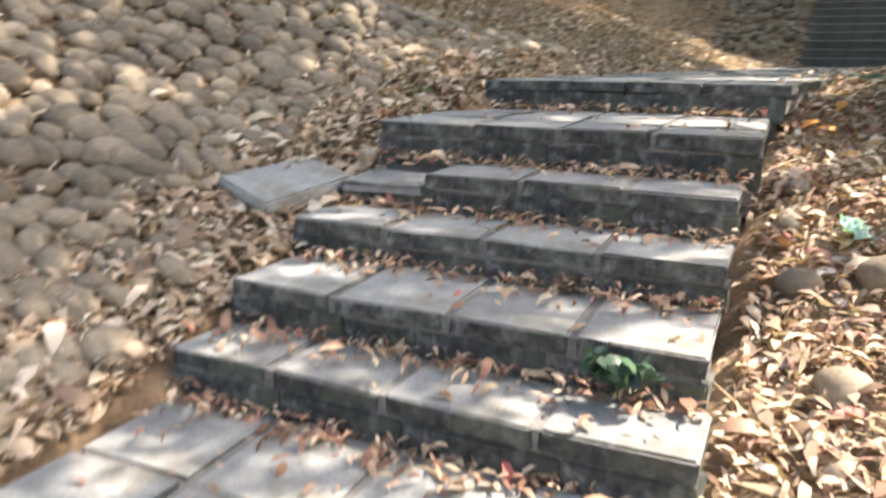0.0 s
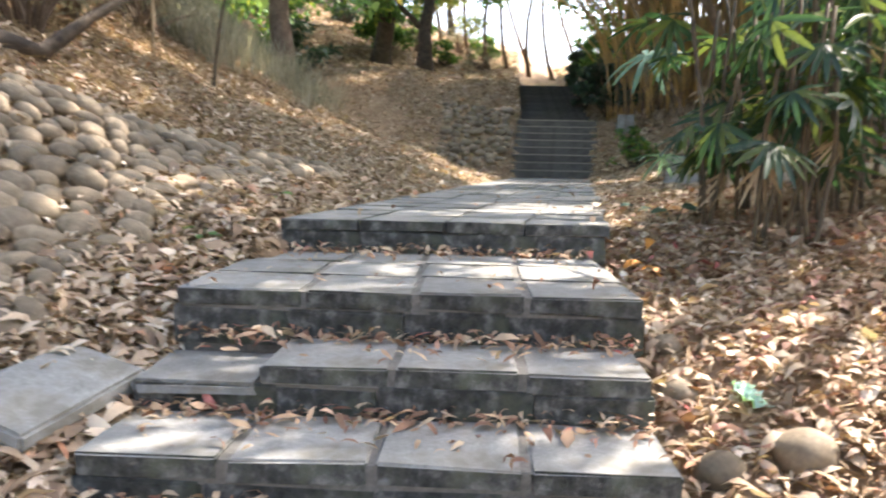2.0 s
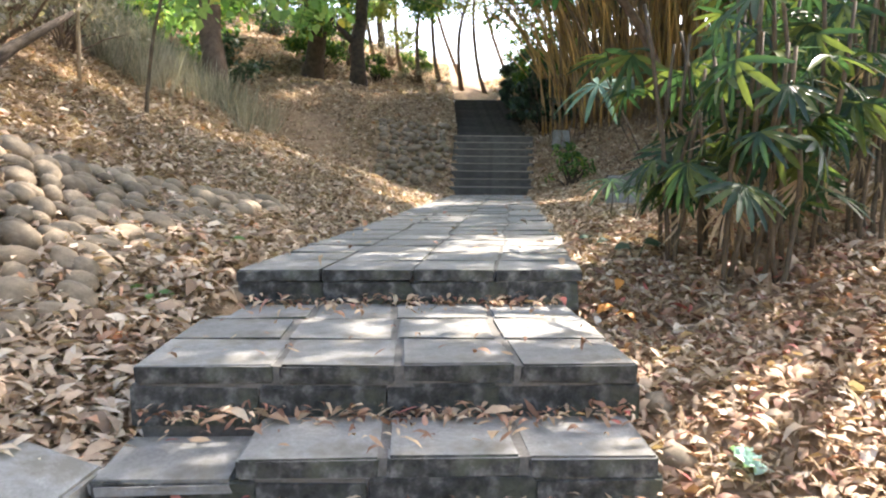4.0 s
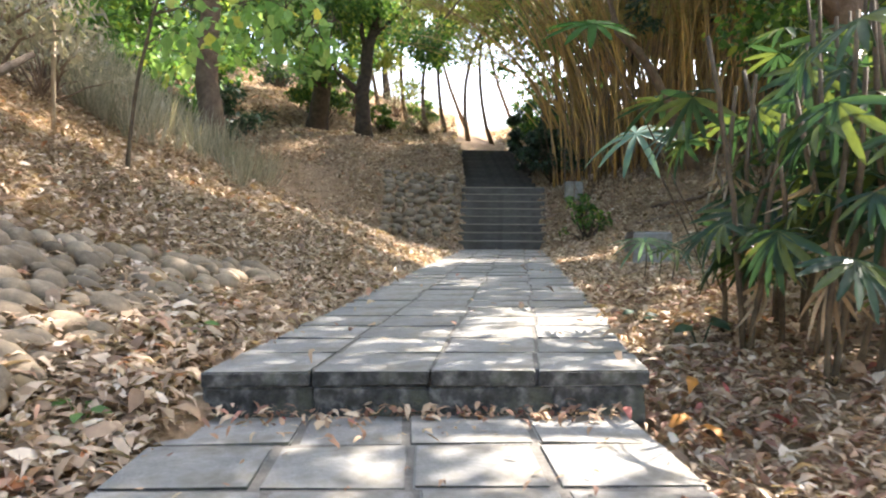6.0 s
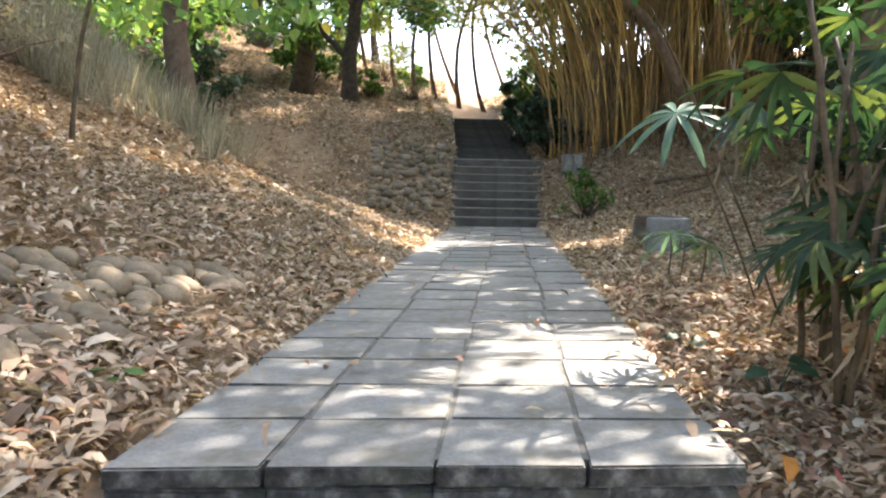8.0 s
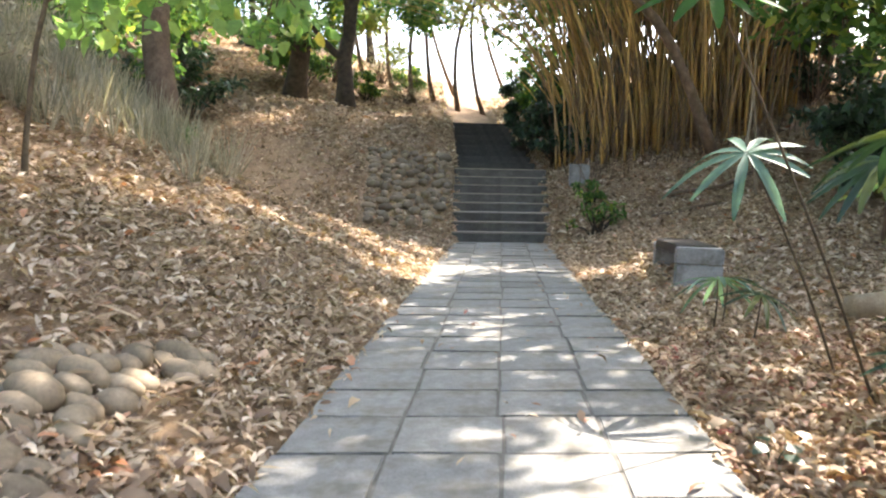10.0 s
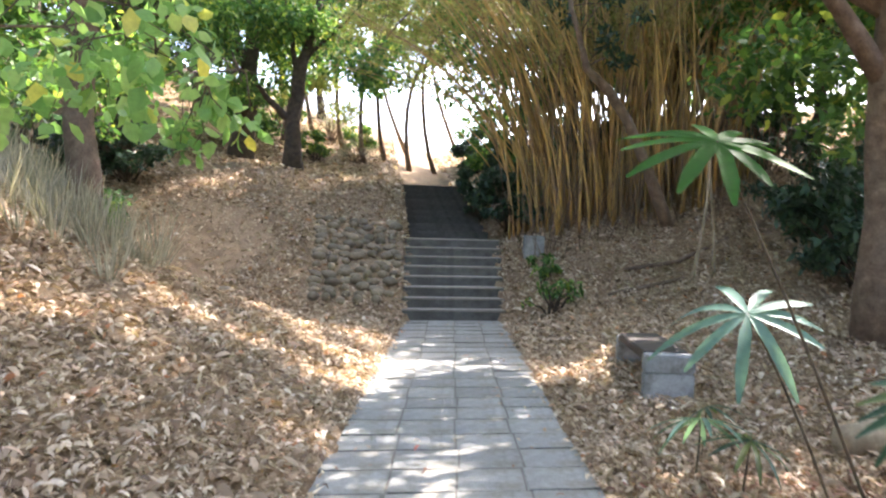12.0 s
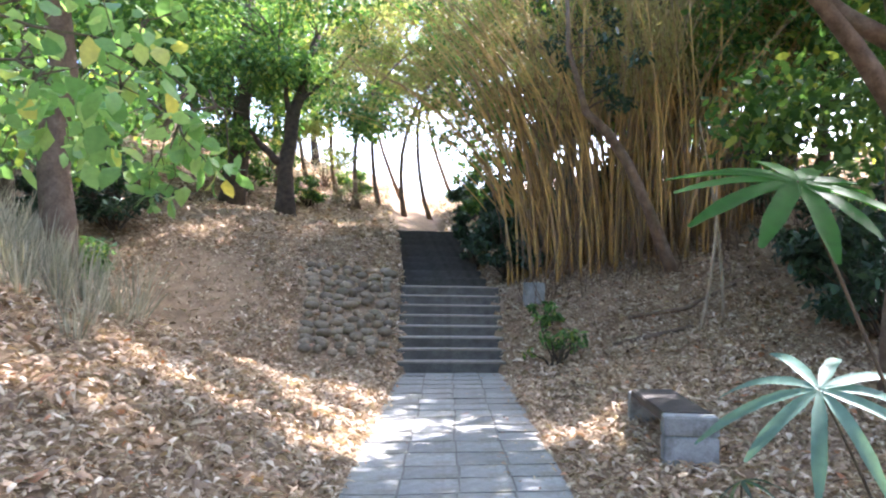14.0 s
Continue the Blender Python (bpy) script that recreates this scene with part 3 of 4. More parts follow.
def build_cobbles():
    rng = random.Random(21)
    kinds = cobble_meshes()
    bank = thing("cobble_bank", "bank of rounded brown river cobbles set in earth", "stones", kind="structure")
    placed, y, row = [], -5.6, 0
    while y < 4.2:
        x = -4.2 + (row % 2) * 0.09
        while x < -0.7:
            px, py = x + rng.uniform(-0.03, 0.03), y + rng.uniform(-0.025, 0.025)
            if cobble_zone(px, py) and rng.random() < (0.97 if py < 2 else 0.8):
                placed.append((px, py))
            x += rng.uniform(0.14, 0.185)
        y += 0.112
        row += 1
    placed.sort(key=lambda p: (p[0] + 1.0) ** 2 + (p[1] + 0.8) ** 2)
    rest_v, rest_t, n = [], [], 0
    for k, (px, py) in enumerate(placed):
        big = rng.uniform(0.85, 1.3) * (0.93 if py < 0 else 0.82)
        m = slope_pose(px, py, rng.uniform(-35, 35), rng.uniform(0.022, 0.06), 0.2 * big * rng.uniform(0.75, 1.2), 0.135 * big * rng.uniform(0.8, 1.15), 0.115 * big)
        me = rng.choice(kinds)
        if k < 300:
            part("cobble", me, bank, m)
        else:
            V = np.array([tuple(m @ v.co) for v in me.vertices])
            rest_v.append(V), rest_t.append(np.array([tuple(p.vertices) for p in me.polygons]) + n)
            n += len(V)
    if rest_v:
        ob = new("far_cobbles", raw_mesh("far_cobbles", np.concatenate(rest_v), np.concatenate(rest_t), None, COBBLE, True))
        tagged(ob, "more rounded river cobbles half buried in the bank", "stones", kind="stuff")
    # stone pitching on the mound beside the far stairs
    pitch = thing("mound_stone_pitching", "rows of flat brown stones set in the earth mound", "stones", kind="structure")
    yy = 12.9
    while yy < 16.2:
        x = cxy(yy) - 2.6 - 0.1 * (yy - 13)
        while x < cxy(yy) - 1.15:
            part("stone", rng.choice(kinds), pitch, slope_pose(x, yy + rng.uniform(-0.06, 0.06), rng.uniform(-40, 40), rng.uniform(0.02, 0.07), rng.uniform(0.16, 0.34), rng.uniform(0.14, 0.24), rng.uniform(0.12, 0.2)))
            x += rng.uniform(0.2, 0.36)
        yy += rng.uniform(0.2, 0.27)


def boulder(x, y, s, seed, label, up=0.0, mat=None):
    rng = random.Random(seed)
    bm = bmesh.new()
    bmesh.ops.create_icosphere(bm, subdivisions=3, radius=0.5)
    for v in bm.verts:
        v.co *= 1 + 0.14 * noise.noise(v.co * 2.2 + Vector((seed, 0, 0))) + 0.03 * noise.noise(v.co * 8)
        v.co = Vector((v.co.x * s[0], v.co.y * s[1], v.co.z * s[2]))
    ob = new("boulder", bm_mesh("boulder", bm, mat or COBBLE, True))
    ob.matrix_basis = pose(x, y, gz(x, y) + s[2] * 0.18 + up, rng.uniform(-8, 8), rng.uniform(-8, 8), rng.uniform(0, 360))
    return tagged(ob, label, "rock", "loose rocks beside the steps")


def build_bench():
    rng = random.Random(31)
    a, b = Vector((2.965, 6.06, 0)), Vector((3.4, 7.95, 0))
    yaw = -math.degrees(math.atan2(b.x - a.x, b.y - a.y))
    ob = thing("bench", "low concrete block bench with a dark weathered seat", "bench", at=(a.x, a.y, 0.0))
    ob.matrix_basis = pose(a.x, a.y, 0.0, 0, 0, yaw)
    L = (b - a).length
    for y, h0 in ((0.07, 0.47), (L - 0.1, 0.40)):
        z0 = -0.12
        bm = block(0.46, 0.17, 0.30 - z0, rng, 0.012, 0.004)
        leg = part("leg", bm_mesh("leg", bm, CONCRETE), ob, pose(0, y, z0))
        bm = block(0.465, 0.175, h0 - 0.303, rng, 0.012, 0.004)
        part("cap_block", bm_mesh("cap_block", bm, CONCRETE), leg, pose(0.004, 0, 0.303 - z0))
    bm = block(0.44, L - 0.34, 0.09, rng, 0.012, 0.005)
    part("seat", bm_mesh("seat", bm, SEAT), ob, pose(0, L / 2 - 0.01, 0.375, -1.2, 0, 0), "dark weathered seat slab")
    bm = block(0.12, L - 0.4, 0.1, rng, 0.012, 0.005)
    part("rail", bm_mesh("rail", bm, SEAT), ob, pose(0, L / 2 - 0.01, 0.285))


def build_post():
    rng = random.Random(33)
    ob = new("marker_stone", bm_mesh("marker_stone", block(0.42, 0.2, 0.5, rng, 0.02, 0.01), CONCRETE))
    ob.matrix_basis = pose(3.81, 14.5, gz(3.81, 14.5) - 0.08)
    tagged(ob, "small square grey concrete marker beside the stairs", "marker")


def build_loose_slab():
    rng = random.Random(35)
    ob = new("loose_slab", bm_mesh("loose_slab", block(0.34, 0.54, 0.07, rng, 0.012, 0.014), SLAB))
    ob.matrix_basis = pose(-1.12, -1.7, gz(-1.12, -1.7) + 0.03, 7, 11, -14)
    tagged(ob, "dislodged grey stone slab lying tilted on leaves", "stone slab")


def build_bamboo():
    """A dense clump of arching yellow culms."""
    rng = random.Random(41)
    ob = thing("bamboo_clump", "dense clump of yellow-brown bamboo culms", "bamboo", at=(5.6, 15.8, gz(5.6, 15.8)))
    o = ob.location
    tips = []
    for i in range(265):
        a, q = rng.uniform(0, 2 * math.pi), math.sqrt(rng.random())
        bx, by = 6.5 + 2.9 * q * math.cos(a), 15.9 + 1.5 * q * math.sin(a)
        h = rng.uniform(5.5, 9.5)
        lean = (bx - 6.5) * rng.uniform(0.3, 0.95) + rng.uniform(-2.1, 1.8)
        ly = (by - 15.9) * 0.4 + rng.uniform(-0.9, 0.7)
        z = gz(bx, by)
        pts = []
        for k in range(11):
            f = k / 10
            pts.append(Vector((bx + lean * f ** 1.7 * (1 + 0.6 * f), by + ly * f ** 1.7, z - 0.1 + h * (f - 0.13 * f ** 3))) - o)
        r = rng.uniform(0.018, 0.042)
        part("culm", tube_mesh("culm", pts, [r * (1 - 0.75 * (k / 10)) for k in range(11)], CULM, 6, rng, 0.06), ob)
        tips += [(p.x, p.y, p.z, rng.uniform(0.3, 0.6)) for p in pts[6:] if rng.random() < 0.55]
        tips += [(p.x, p.y, p.z, rng.uniform(0.15, 0.3)) for p in pts[2:6] if rng.random() < 0.1]
    for i in range(34):
        bx, by = rng.uniform(3.9, 5.2), rng.uniform(15.2, 18.5)
        z, h, lean = gz(bx, by), rng.uniform(5.0, 9.0), -rng.uniform(1.5, 5.5)
        pts = [Vector((bx + lean * (k / 10) ** 1.5, by + rng.uniform(-0.05, 0.05), z - 0.1 + h * (k / 10 - 0.3 * (k / 10) ** 3))) - o for k in range(11)]
        r = rng.uniform(0.016, 0.028)
        part("culm", tube_mesh("culm", pts, [r * (1 - 0.8 * (k / 10)) for k in range(11)], CULM, 6, rng, 0.06), ob)
        tips += [(p.x, p.y, p.z, rng.uniform(0.3, 0.55)) for p in pts[6:] if rng.random() < 0.35]
    part("foliage", crown_mesh("foliage", tips, 36, 0.15, BAMBOOLEAF, 43, 0.6, 0.14), ob)
    # dead side shoots and slumped culms at the foot
    tw = []
    for i in range(300):
        bx, by = 6.3 + rng.uniform(-2.8, 3.2), 14.6 + rng.uniform(-0.6, 1.8)
        z = gz(bx, by)
        e = Vector((bx + rng.uniform(-0.8, 0.8), by + rng.uniform(-0.6, 0.4), z + rng.uniform(0.4, 3.5)))
        tw.append(([p - o for p in bend((bx, by, z - 0.05), e, (rng.uniform(-0.15, 0.15), 0, 0), 4)], [0.009, 0.008, 0.007, 0.005, 0.003]))
    part("undergrowth", tubes_mesh("undergrowth", tw, BARK, 5), ob)


def build_grass():
    """Tall dry grass in tufts on the brow of the bank."""
    r = np.random.RandomState(51)
    tx, ty = r.uniform(-7.0, -1.7, 900), r.uniform(3.8, 9.4, 900)
    tu = tx - lerp_table(ty, CENTRE)
    k = (tu < -3.3 - 0.25 * r.uniform(size=900)) & ((ty > 5.8) | (tx < -4.6)) & (np.sin(2.1 * tx + 0.7) * np.sin(1.9 * ty) > -0.35)
    tx, ty = tx[k][:210], ty[k][:210]
    th = r.uniform(0.45, 1.05, len(tx))
    idx = np.repeat(np.arange(len(tx)), 42)
    m = len(idx)
    a, q = r.uniform(0, 2 * math.pi, m), np.sqrt(r.uniform(size=m))
    x, y = tx[idx] + 0.09 * q * np.cos(a), ty[idx] + 0.09 * q * np.sin(a)
    L = th[idx] * r.uniform(0.45, 1.0, m)
    D = np.stack((0.5 * q * np.cos(a) + r.normal(size=m) * 0.12, 0.5 * q * np.sin(a) + r.normal(size=m) * 0.12, np.ones(m)), axis=1)
    Dn = D / np.linalg.norm(D, axis=1, keepdims=True)
    P = np.stack((x, y, ground_height(x, y)), axis=1) + Dn * (L * 0.47)[:, None]
    ob = new("dry_grass", leaves_mesh("dry_grass", P, D, r.normal(size=(m, 3)), L, r.uniform(0.007, 0.014, m), r.uniform(-0.12, 0.12, m), DRYGRASS))
    tagged(ob, "tall pale dry grass tufts on the brow of the bank", "grass", kind="stuff")


build_path()
build_steps()
build_far_steps()
build_bench()
build_post()
build_loose_slab()
build_bamboo()
build_grass()

# trees on the bank
rg = random.Random(61)
tree("bank_tree", "slim brown tree trunk rising from dry grass on the bank", (-3.15, 8.7, gz(-3.15, 8.7)), (-3.0, 8.6, 7.5), 0.19, 0.09, (-0.1, 0, 0),
     [(0.8, (0.8, 7.8, 7.6), 0.07), (0.5, (-1.2, 7.2, 5.6), 0.05), (0.6, (-4.6, 7.4, 6.2), 0.05), (0.7, (-1.8, 10.5, 7.2), 0.05)],
     clumps(rg, 30, (-5.2, 6.2, 4.9), (-0.4, 11, 8.2), (0.35, 0.75)) + clumps(rg, 50, (-2.0, 7.6, 6.8), (2.8, 11.0, 9.4), (0.5, 0.9)), 230, 0.12, BARK, GREEN, 62)
tree("mound_tree", "forked dark tree standing on the earth mound", (-1.65, 21, gz(-1.65, 21)), (-0.85, 20.8, 8.4), 0.26, 0.1, (-0.25, 0, 0),
     [(0.3, (-3.3, 20.6, 6.2), 0.13), (0.4, (-1.9, 20.4, 8.0), 0.12), (0.6, (0.6, 20.2, 8.2), 0.07)],
     clumps(rg, 46, (-4.8, 18.8, 5.6), (0.9, 22.5, 9.6), (0.5, 1.0)), 260, 0.16, DARKBARK, GREEN, 63)
tree("hollow_tree", "thick dark tree trunk in the shaded hollow", (-3.4, 22.6, gz(-3.4, 22.6)), (-3.0, 22.8, 10), 0.34, 0.16, (0.1, 0, 0),
     [(0.5, (-5.5, 21.5, 8.0), 0.12), (0.6, (-1.5, 23.5, 9.0), 0.1)],
     clumps(rg, 40, (-8, 20.5, 5.8), (-1.2, 25, 10.5), (0.6, 1.1)), 260, 0.17, DARKBARK, GREEN, 64)
# slender sapling whose big leaves hang over the bank
sx, sy = -2.75, 4.3
tree("sapling", "slender sapling with large bright green heart-shaped leaves", (sx, sy, gz(sx, sy)), (-2.0, 4.1, 3.6), 0.022, 0.01, (-0.15, 0, 0),
     [(0.6, (-0.95, 4.2, 2.5), 0.013), (0.7, (-1.2, 3.9, 3.1), 0.013), (0.8, (-0.5, 4.8, 2.6), 0.012)],
     clumps(rg, 34, (-2.6, 3.7, 2.1), (-0.95, 4.6, 3.3), (0.18, 0.3)) + clumps(rg, 9, (-1.2, 4.3, 2.0), (-0.6, 4.9, 2.5), (0.14, 0.22)), 11, 0.13, CANE, BRIGHT, 65, 0.72, 0.8)
# big tree beside the bench, whose canopy dapples the path
tree("shade_tree", "stout brown tree with low limbs over the path", (6.05, 7.3, gz(6.05, 7.3)), (5.9, 7.2, 8.0), 0.23, 0.15, (0.05, 0, 0),
     [(0.42, (3.6, 6.9, 5.4), 0.14), (0.5, (2.5, 9.0, 7.2), 0.12), (0.45, (7.6, 7.6, 5.2), 0.1), (0.55, (3.2, 4.5, 7.4), 0.1)],
     clumps(rg, 56, (2.6, 5.6, 6.2), (7.2, 10.5, 9.6), (0.5, 0.95)), 260, 0.17, BARK, GREEN, 66)
tree("canopy_tree", "tall tree behind the palms with a dark leafy crown", (6.2, 1.4, gz(6.2, 1.4)), (5.4, 2.4, 8.0), 0.24, 0.1, (0.1, 0, 0),
     [(0.5, (2.6, 2.8, 6.4), 0.1), (0.6, (3.0, 5.2, 7.4), 0.1), (0.6, (4.4, -0.6, 7.2), 0.08)],
     clumps(rg, 104, (-0.5, -2.5, 5.6), (5.2, 6.4, 9.2), (0.45, 0.85)) + clumps(rg, 4, (4.4, 2.6, 6.2), (5.3, 4.6, 8.0), (0.5, 0.8)), 230, 0.16, BARK, GREEN, 67)
# slender arching trees against the sky beyond the crest
for k, (x, y, dx, h) in enumerate(((0.5, 26, 2.2, 6.0), (1.3, 27.5, 1.6, 7.5), (2.2, 27, 2.4, 6.5), (3.3, 28, 0.9, 7.0), (-0.3, 28.5, 1.8, 8.0), (-1.6, 31, 1.4, 8.5), (2.6, 33, -1.2, 9.0), (5.0, 33, -1.0, 9.0))):
    z = gz(x, y)
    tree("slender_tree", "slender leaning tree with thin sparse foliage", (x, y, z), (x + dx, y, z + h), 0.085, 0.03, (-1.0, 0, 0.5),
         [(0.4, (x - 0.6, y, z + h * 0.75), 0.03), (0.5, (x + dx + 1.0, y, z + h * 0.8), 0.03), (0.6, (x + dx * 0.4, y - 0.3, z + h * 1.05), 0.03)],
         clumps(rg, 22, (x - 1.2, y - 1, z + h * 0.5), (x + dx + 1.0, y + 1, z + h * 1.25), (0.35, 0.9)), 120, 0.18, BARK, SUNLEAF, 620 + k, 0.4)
# tall trees whose crowns meet over the stairs
tree("stair_tree", "tall tree behind the bamboo spreading over the stairs", (8.3, 17.3, gz(8.3, 17.3)), (6.6, 16.6, 12.0), 0.26, 0.12, (0.2, 0, 0),
     [(0.7, (2.2, 17.5, 11.2), 0.12), (0.6, (3.4, 13.0, 10.8), 0.12), (0.8, (4.6, 19.6, 11.6), 0.1), (0.8, (4.2, 15.0, 12.2), 0.1)],
     clumps(rg, 32, (0.2, 11.0, 10.0), (6.2, 20.0, 12.6), (0.5, 0.95)) + clumps(rg, 14, (4.5, 12.5, 9.4), (7.0, 15.5, 11.2), (0.5, 0.8)) + clumps(rg, 10, (2.2, 19.2, 9.7), (3.8, 20.8, 11.2), (0.5, 0.8)) + clumps(rg, 12, (1.5, 17.5, 10.0), (4.5, 20.5, 11.8), (0.5, 0.8)), 230, 0.18, BARK, GREEN, 68)
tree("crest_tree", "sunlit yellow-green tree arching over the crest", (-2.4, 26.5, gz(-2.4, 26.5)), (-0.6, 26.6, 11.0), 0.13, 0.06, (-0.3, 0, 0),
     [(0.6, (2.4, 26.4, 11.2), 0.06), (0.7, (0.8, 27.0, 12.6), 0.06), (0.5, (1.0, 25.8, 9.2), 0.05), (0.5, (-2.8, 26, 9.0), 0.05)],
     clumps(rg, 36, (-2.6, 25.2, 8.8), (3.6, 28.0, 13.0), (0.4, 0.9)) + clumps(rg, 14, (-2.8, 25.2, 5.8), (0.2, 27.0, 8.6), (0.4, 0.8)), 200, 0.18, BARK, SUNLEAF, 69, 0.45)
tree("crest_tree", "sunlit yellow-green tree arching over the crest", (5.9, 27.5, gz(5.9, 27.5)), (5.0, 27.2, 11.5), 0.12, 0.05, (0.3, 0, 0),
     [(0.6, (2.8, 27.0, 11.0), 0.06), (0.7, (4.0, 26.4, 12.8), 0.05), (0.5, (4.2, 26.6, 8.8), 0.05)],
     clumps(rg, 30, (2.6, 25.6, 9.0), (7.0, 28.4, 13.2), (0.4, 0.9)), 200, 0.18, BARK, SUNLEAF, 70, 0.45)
# bent grey trunk in front of the bamboo
ob = thing("bent_tree", "bare bent grey-brown trunk leaning before the bamboo", "tree", at=(6.6, 14.2, gz(6.6, 14.2)))
o = ob.location
pts = [Vector(p) - o for p in ((6.65, 14.2, gz(6.65, 14.2) - 0.15), (6.4, 14.1, 2.25), (6.0, 14, 3.09), (5.57, 14, 3.96), (5.16, 14, 4.55), (4.69, 14, 4.97), (4.51, 14, 5.62), (4.32, 14, 6.2), (4.27, 14, 8))]
part("trunk", tube_mesh("trunk", pts, [0.15, 0.13, 0.11, 0.1, 0.1, 0.08, 0.06, 0.05, 0.03], BARK, 10, random.Random(3), 0.1), ob)
tp = []
for k in range(12):
    a = pts[5 + k % 4]
    tp.append((bend(a, a + Vector((rg.uniform(-1, 1.6), rg.uniform(-0.5, 0.6), rg.uniform(-0.4, 0.8))), (0, 0, 0.15), 4), [0.016, 0.012, 0.01, 0.007, 0.004]))
for twig_pts, twig_rad in tp:
    part("twig", tube_mesh("twig", twig_pts, twig_rad, BARK, 5), ob)
part("leaves", crown_mesh("leaves", [(*t[0][-1], 0.3) for t in tp], 45, 0.17, DARKGREEN, 71, 0.6, 0.4), ob)



# ---- woods around ----
def woods():
    rng = random.Random(401)
    kinds = []
    for k, mat in enumerate((GREEN, DARKGREEN, GREEN)):
        cl = clumps(rng, 34, (-2.6, -2.6, 2.0), (2.6, 2.6, 7.5), (0.6, 1.15))
        kinds.append(tree("wood_tree", "leafy green tree in the surrounding woods", (200 + 20 * k, -150, 0), (200.3 + 20 * k, -150, 6.5), 0.17, 0.06, (0.1, 0, 0),
                          [(0.4, (201.6 + 20 * k, -150.5, 4.4), 0.06), (0.5, (198.6 + 20 * k, -149.2, 5.0), 0.06)],
                          [(200 + 20 * k + a, -150 + b, c, d) for a, b, c, d in cl], 230, 0.2, DARKBARK, mat, 410 + k, 0.5))
    spots = [(-6.5, 15), (-8.5, 12), (-5.8, 19.5), (-9.5, 18), (-7.2, 24), (-4.5, 27.5), (-9, 29), (-12, 23), (-6.5, 33), (-13, 14), (-9, 7), (-11, 3), (-8, 1.5), (-12, -3),
             (-1.5, 38), (-4, 42), (-10, 40), (10.6, 15.4), (11.2, 17), (7.8, 18.8), (13.5, 15), (12.8, 10.4), (8.5, 20), (10.5, 17), (12, 13), (9.5, 24), (13, 20), (10.5, 9.5), (13.5, 6), (8.6, 8.4), (13, -2), (9.5, -4), (9, -9), (-8, -8), (-2, -14), (4, -13), (14, 27), (8.5, 30), (6.4, 21.0), (5.9, 24.5), (7.6, 22.6)]
    for n, (x, y) in enumerate(spots):
        s = rng.uniform(0.85, 1.25)
        src = kinds[n % 3]
        c = src if n < 3 else copy_thing(src, pose(x, y, gz(x, y) - 0.05, 0, 0, rng.uniform(0, 360)) @ Matrix.Diagonal((s, s, s, 1)))
        if n < 3:
            c.matrix_basis = pose(x, y, gz(x, y) - 0.05, 0, 0, rng.uniform(0, 360))
        tagged(c, group="trees of the surrounding woods")
    bush = [shrub("bush", "loose green bush in the undergrowth", -5.2, 12.5, 0.9, 1.5, 20, 90, 0.14, GREEN, 420, 0.45, DARKBARK, "undergrowth bushes"),
            shrub("bush", "loose grey-brown half-dry bush in the undergrowth", -4.6, 3.2, 0.9, 1.3, 22, 55, 0.1, DRYGRASS, 421, 0.25, BARK, "undergrowth bushes"),
            shrub("bush", "dark green bush in the undergrowth", 8.0, 10.5, 0.9, 1.5, 20, 90, 0.15, DARKGREEN, 422, 0.4, DARKBARK, "undergrowth bushes")]
    places = [(0, -5.4, 13.6), (2, -6.8, 17.2), (2, -5.2, 17.6), (2, -6.5, 11.5), (0, -6.6, 13.5), (2, -7.0, 18.5), (0, -3.4, 24.5), (0, -1.2, 24.5), (1, 0.2, 25.5), (0, 0.4, 28), (1, -0.8, 30), (0, -3, 30), (2, -6, 30),
              (1, -3.7, 2.3), (1, -4.0, 3.5), (1, -4.3, 1.2), (1, -3.9, 5.0), (1, -4.4, 6.1), (1, -4.6, -0.6), (1, -5.6, 5.2), (1, -4.9, 1.6), (1, -5.8, 2.6), (0, -6.2, 0.6), (0, -6.2, 7.2), (0, -5.4, 8.6), (2, -5.4, 10.2), (1, -4.7, 0.2), (0, -6, -1.4), (2, -7, 4),
              (2, 8.6, 12.5), (2, 7.2, 9.0), (0, 9.0, 8), (2, 7.0, 4.6), (0, 7.4, 2.4), (2, 6.8, 0.4), (0, 6.2, -1.6), (2, 7.6, -3.2), (2, 9.5, 15.5), (0, 9.2, 18), (2, 4.7, 21), (0, 5.0, 23.5), (2, 4.6, 26), (0, 5.4, 29), (2, 7, 27), (2, 5.6, 18.6), (2, 6.8, 18.4), (2, 8.0, 18.2), (0, 9.4, 17.6), (2, 6.2, 19.8), (2, 7.6, 19.6), (2, 9.0, 19.4)]
    for k, x, y in places:
        s = rng.uniform(0.7, 1.35)
        copy_thing(bush[k], pose(x, y, gz(x, y) - 0.04, 0, 0, rng.uniform(0, 360)) @ Matrix.Diagonal((s, s, s * rng.uniform(0.8, 1.2), 1)))


woods()

# fallen wood
def branch(name, label, pts, rad, mat, seed):
    ob = new(name, tube_mesh(name, pts, rad, mat, 9, random.Random(seed), 0.12))
    return tagged(ob, label, "fallen branch")


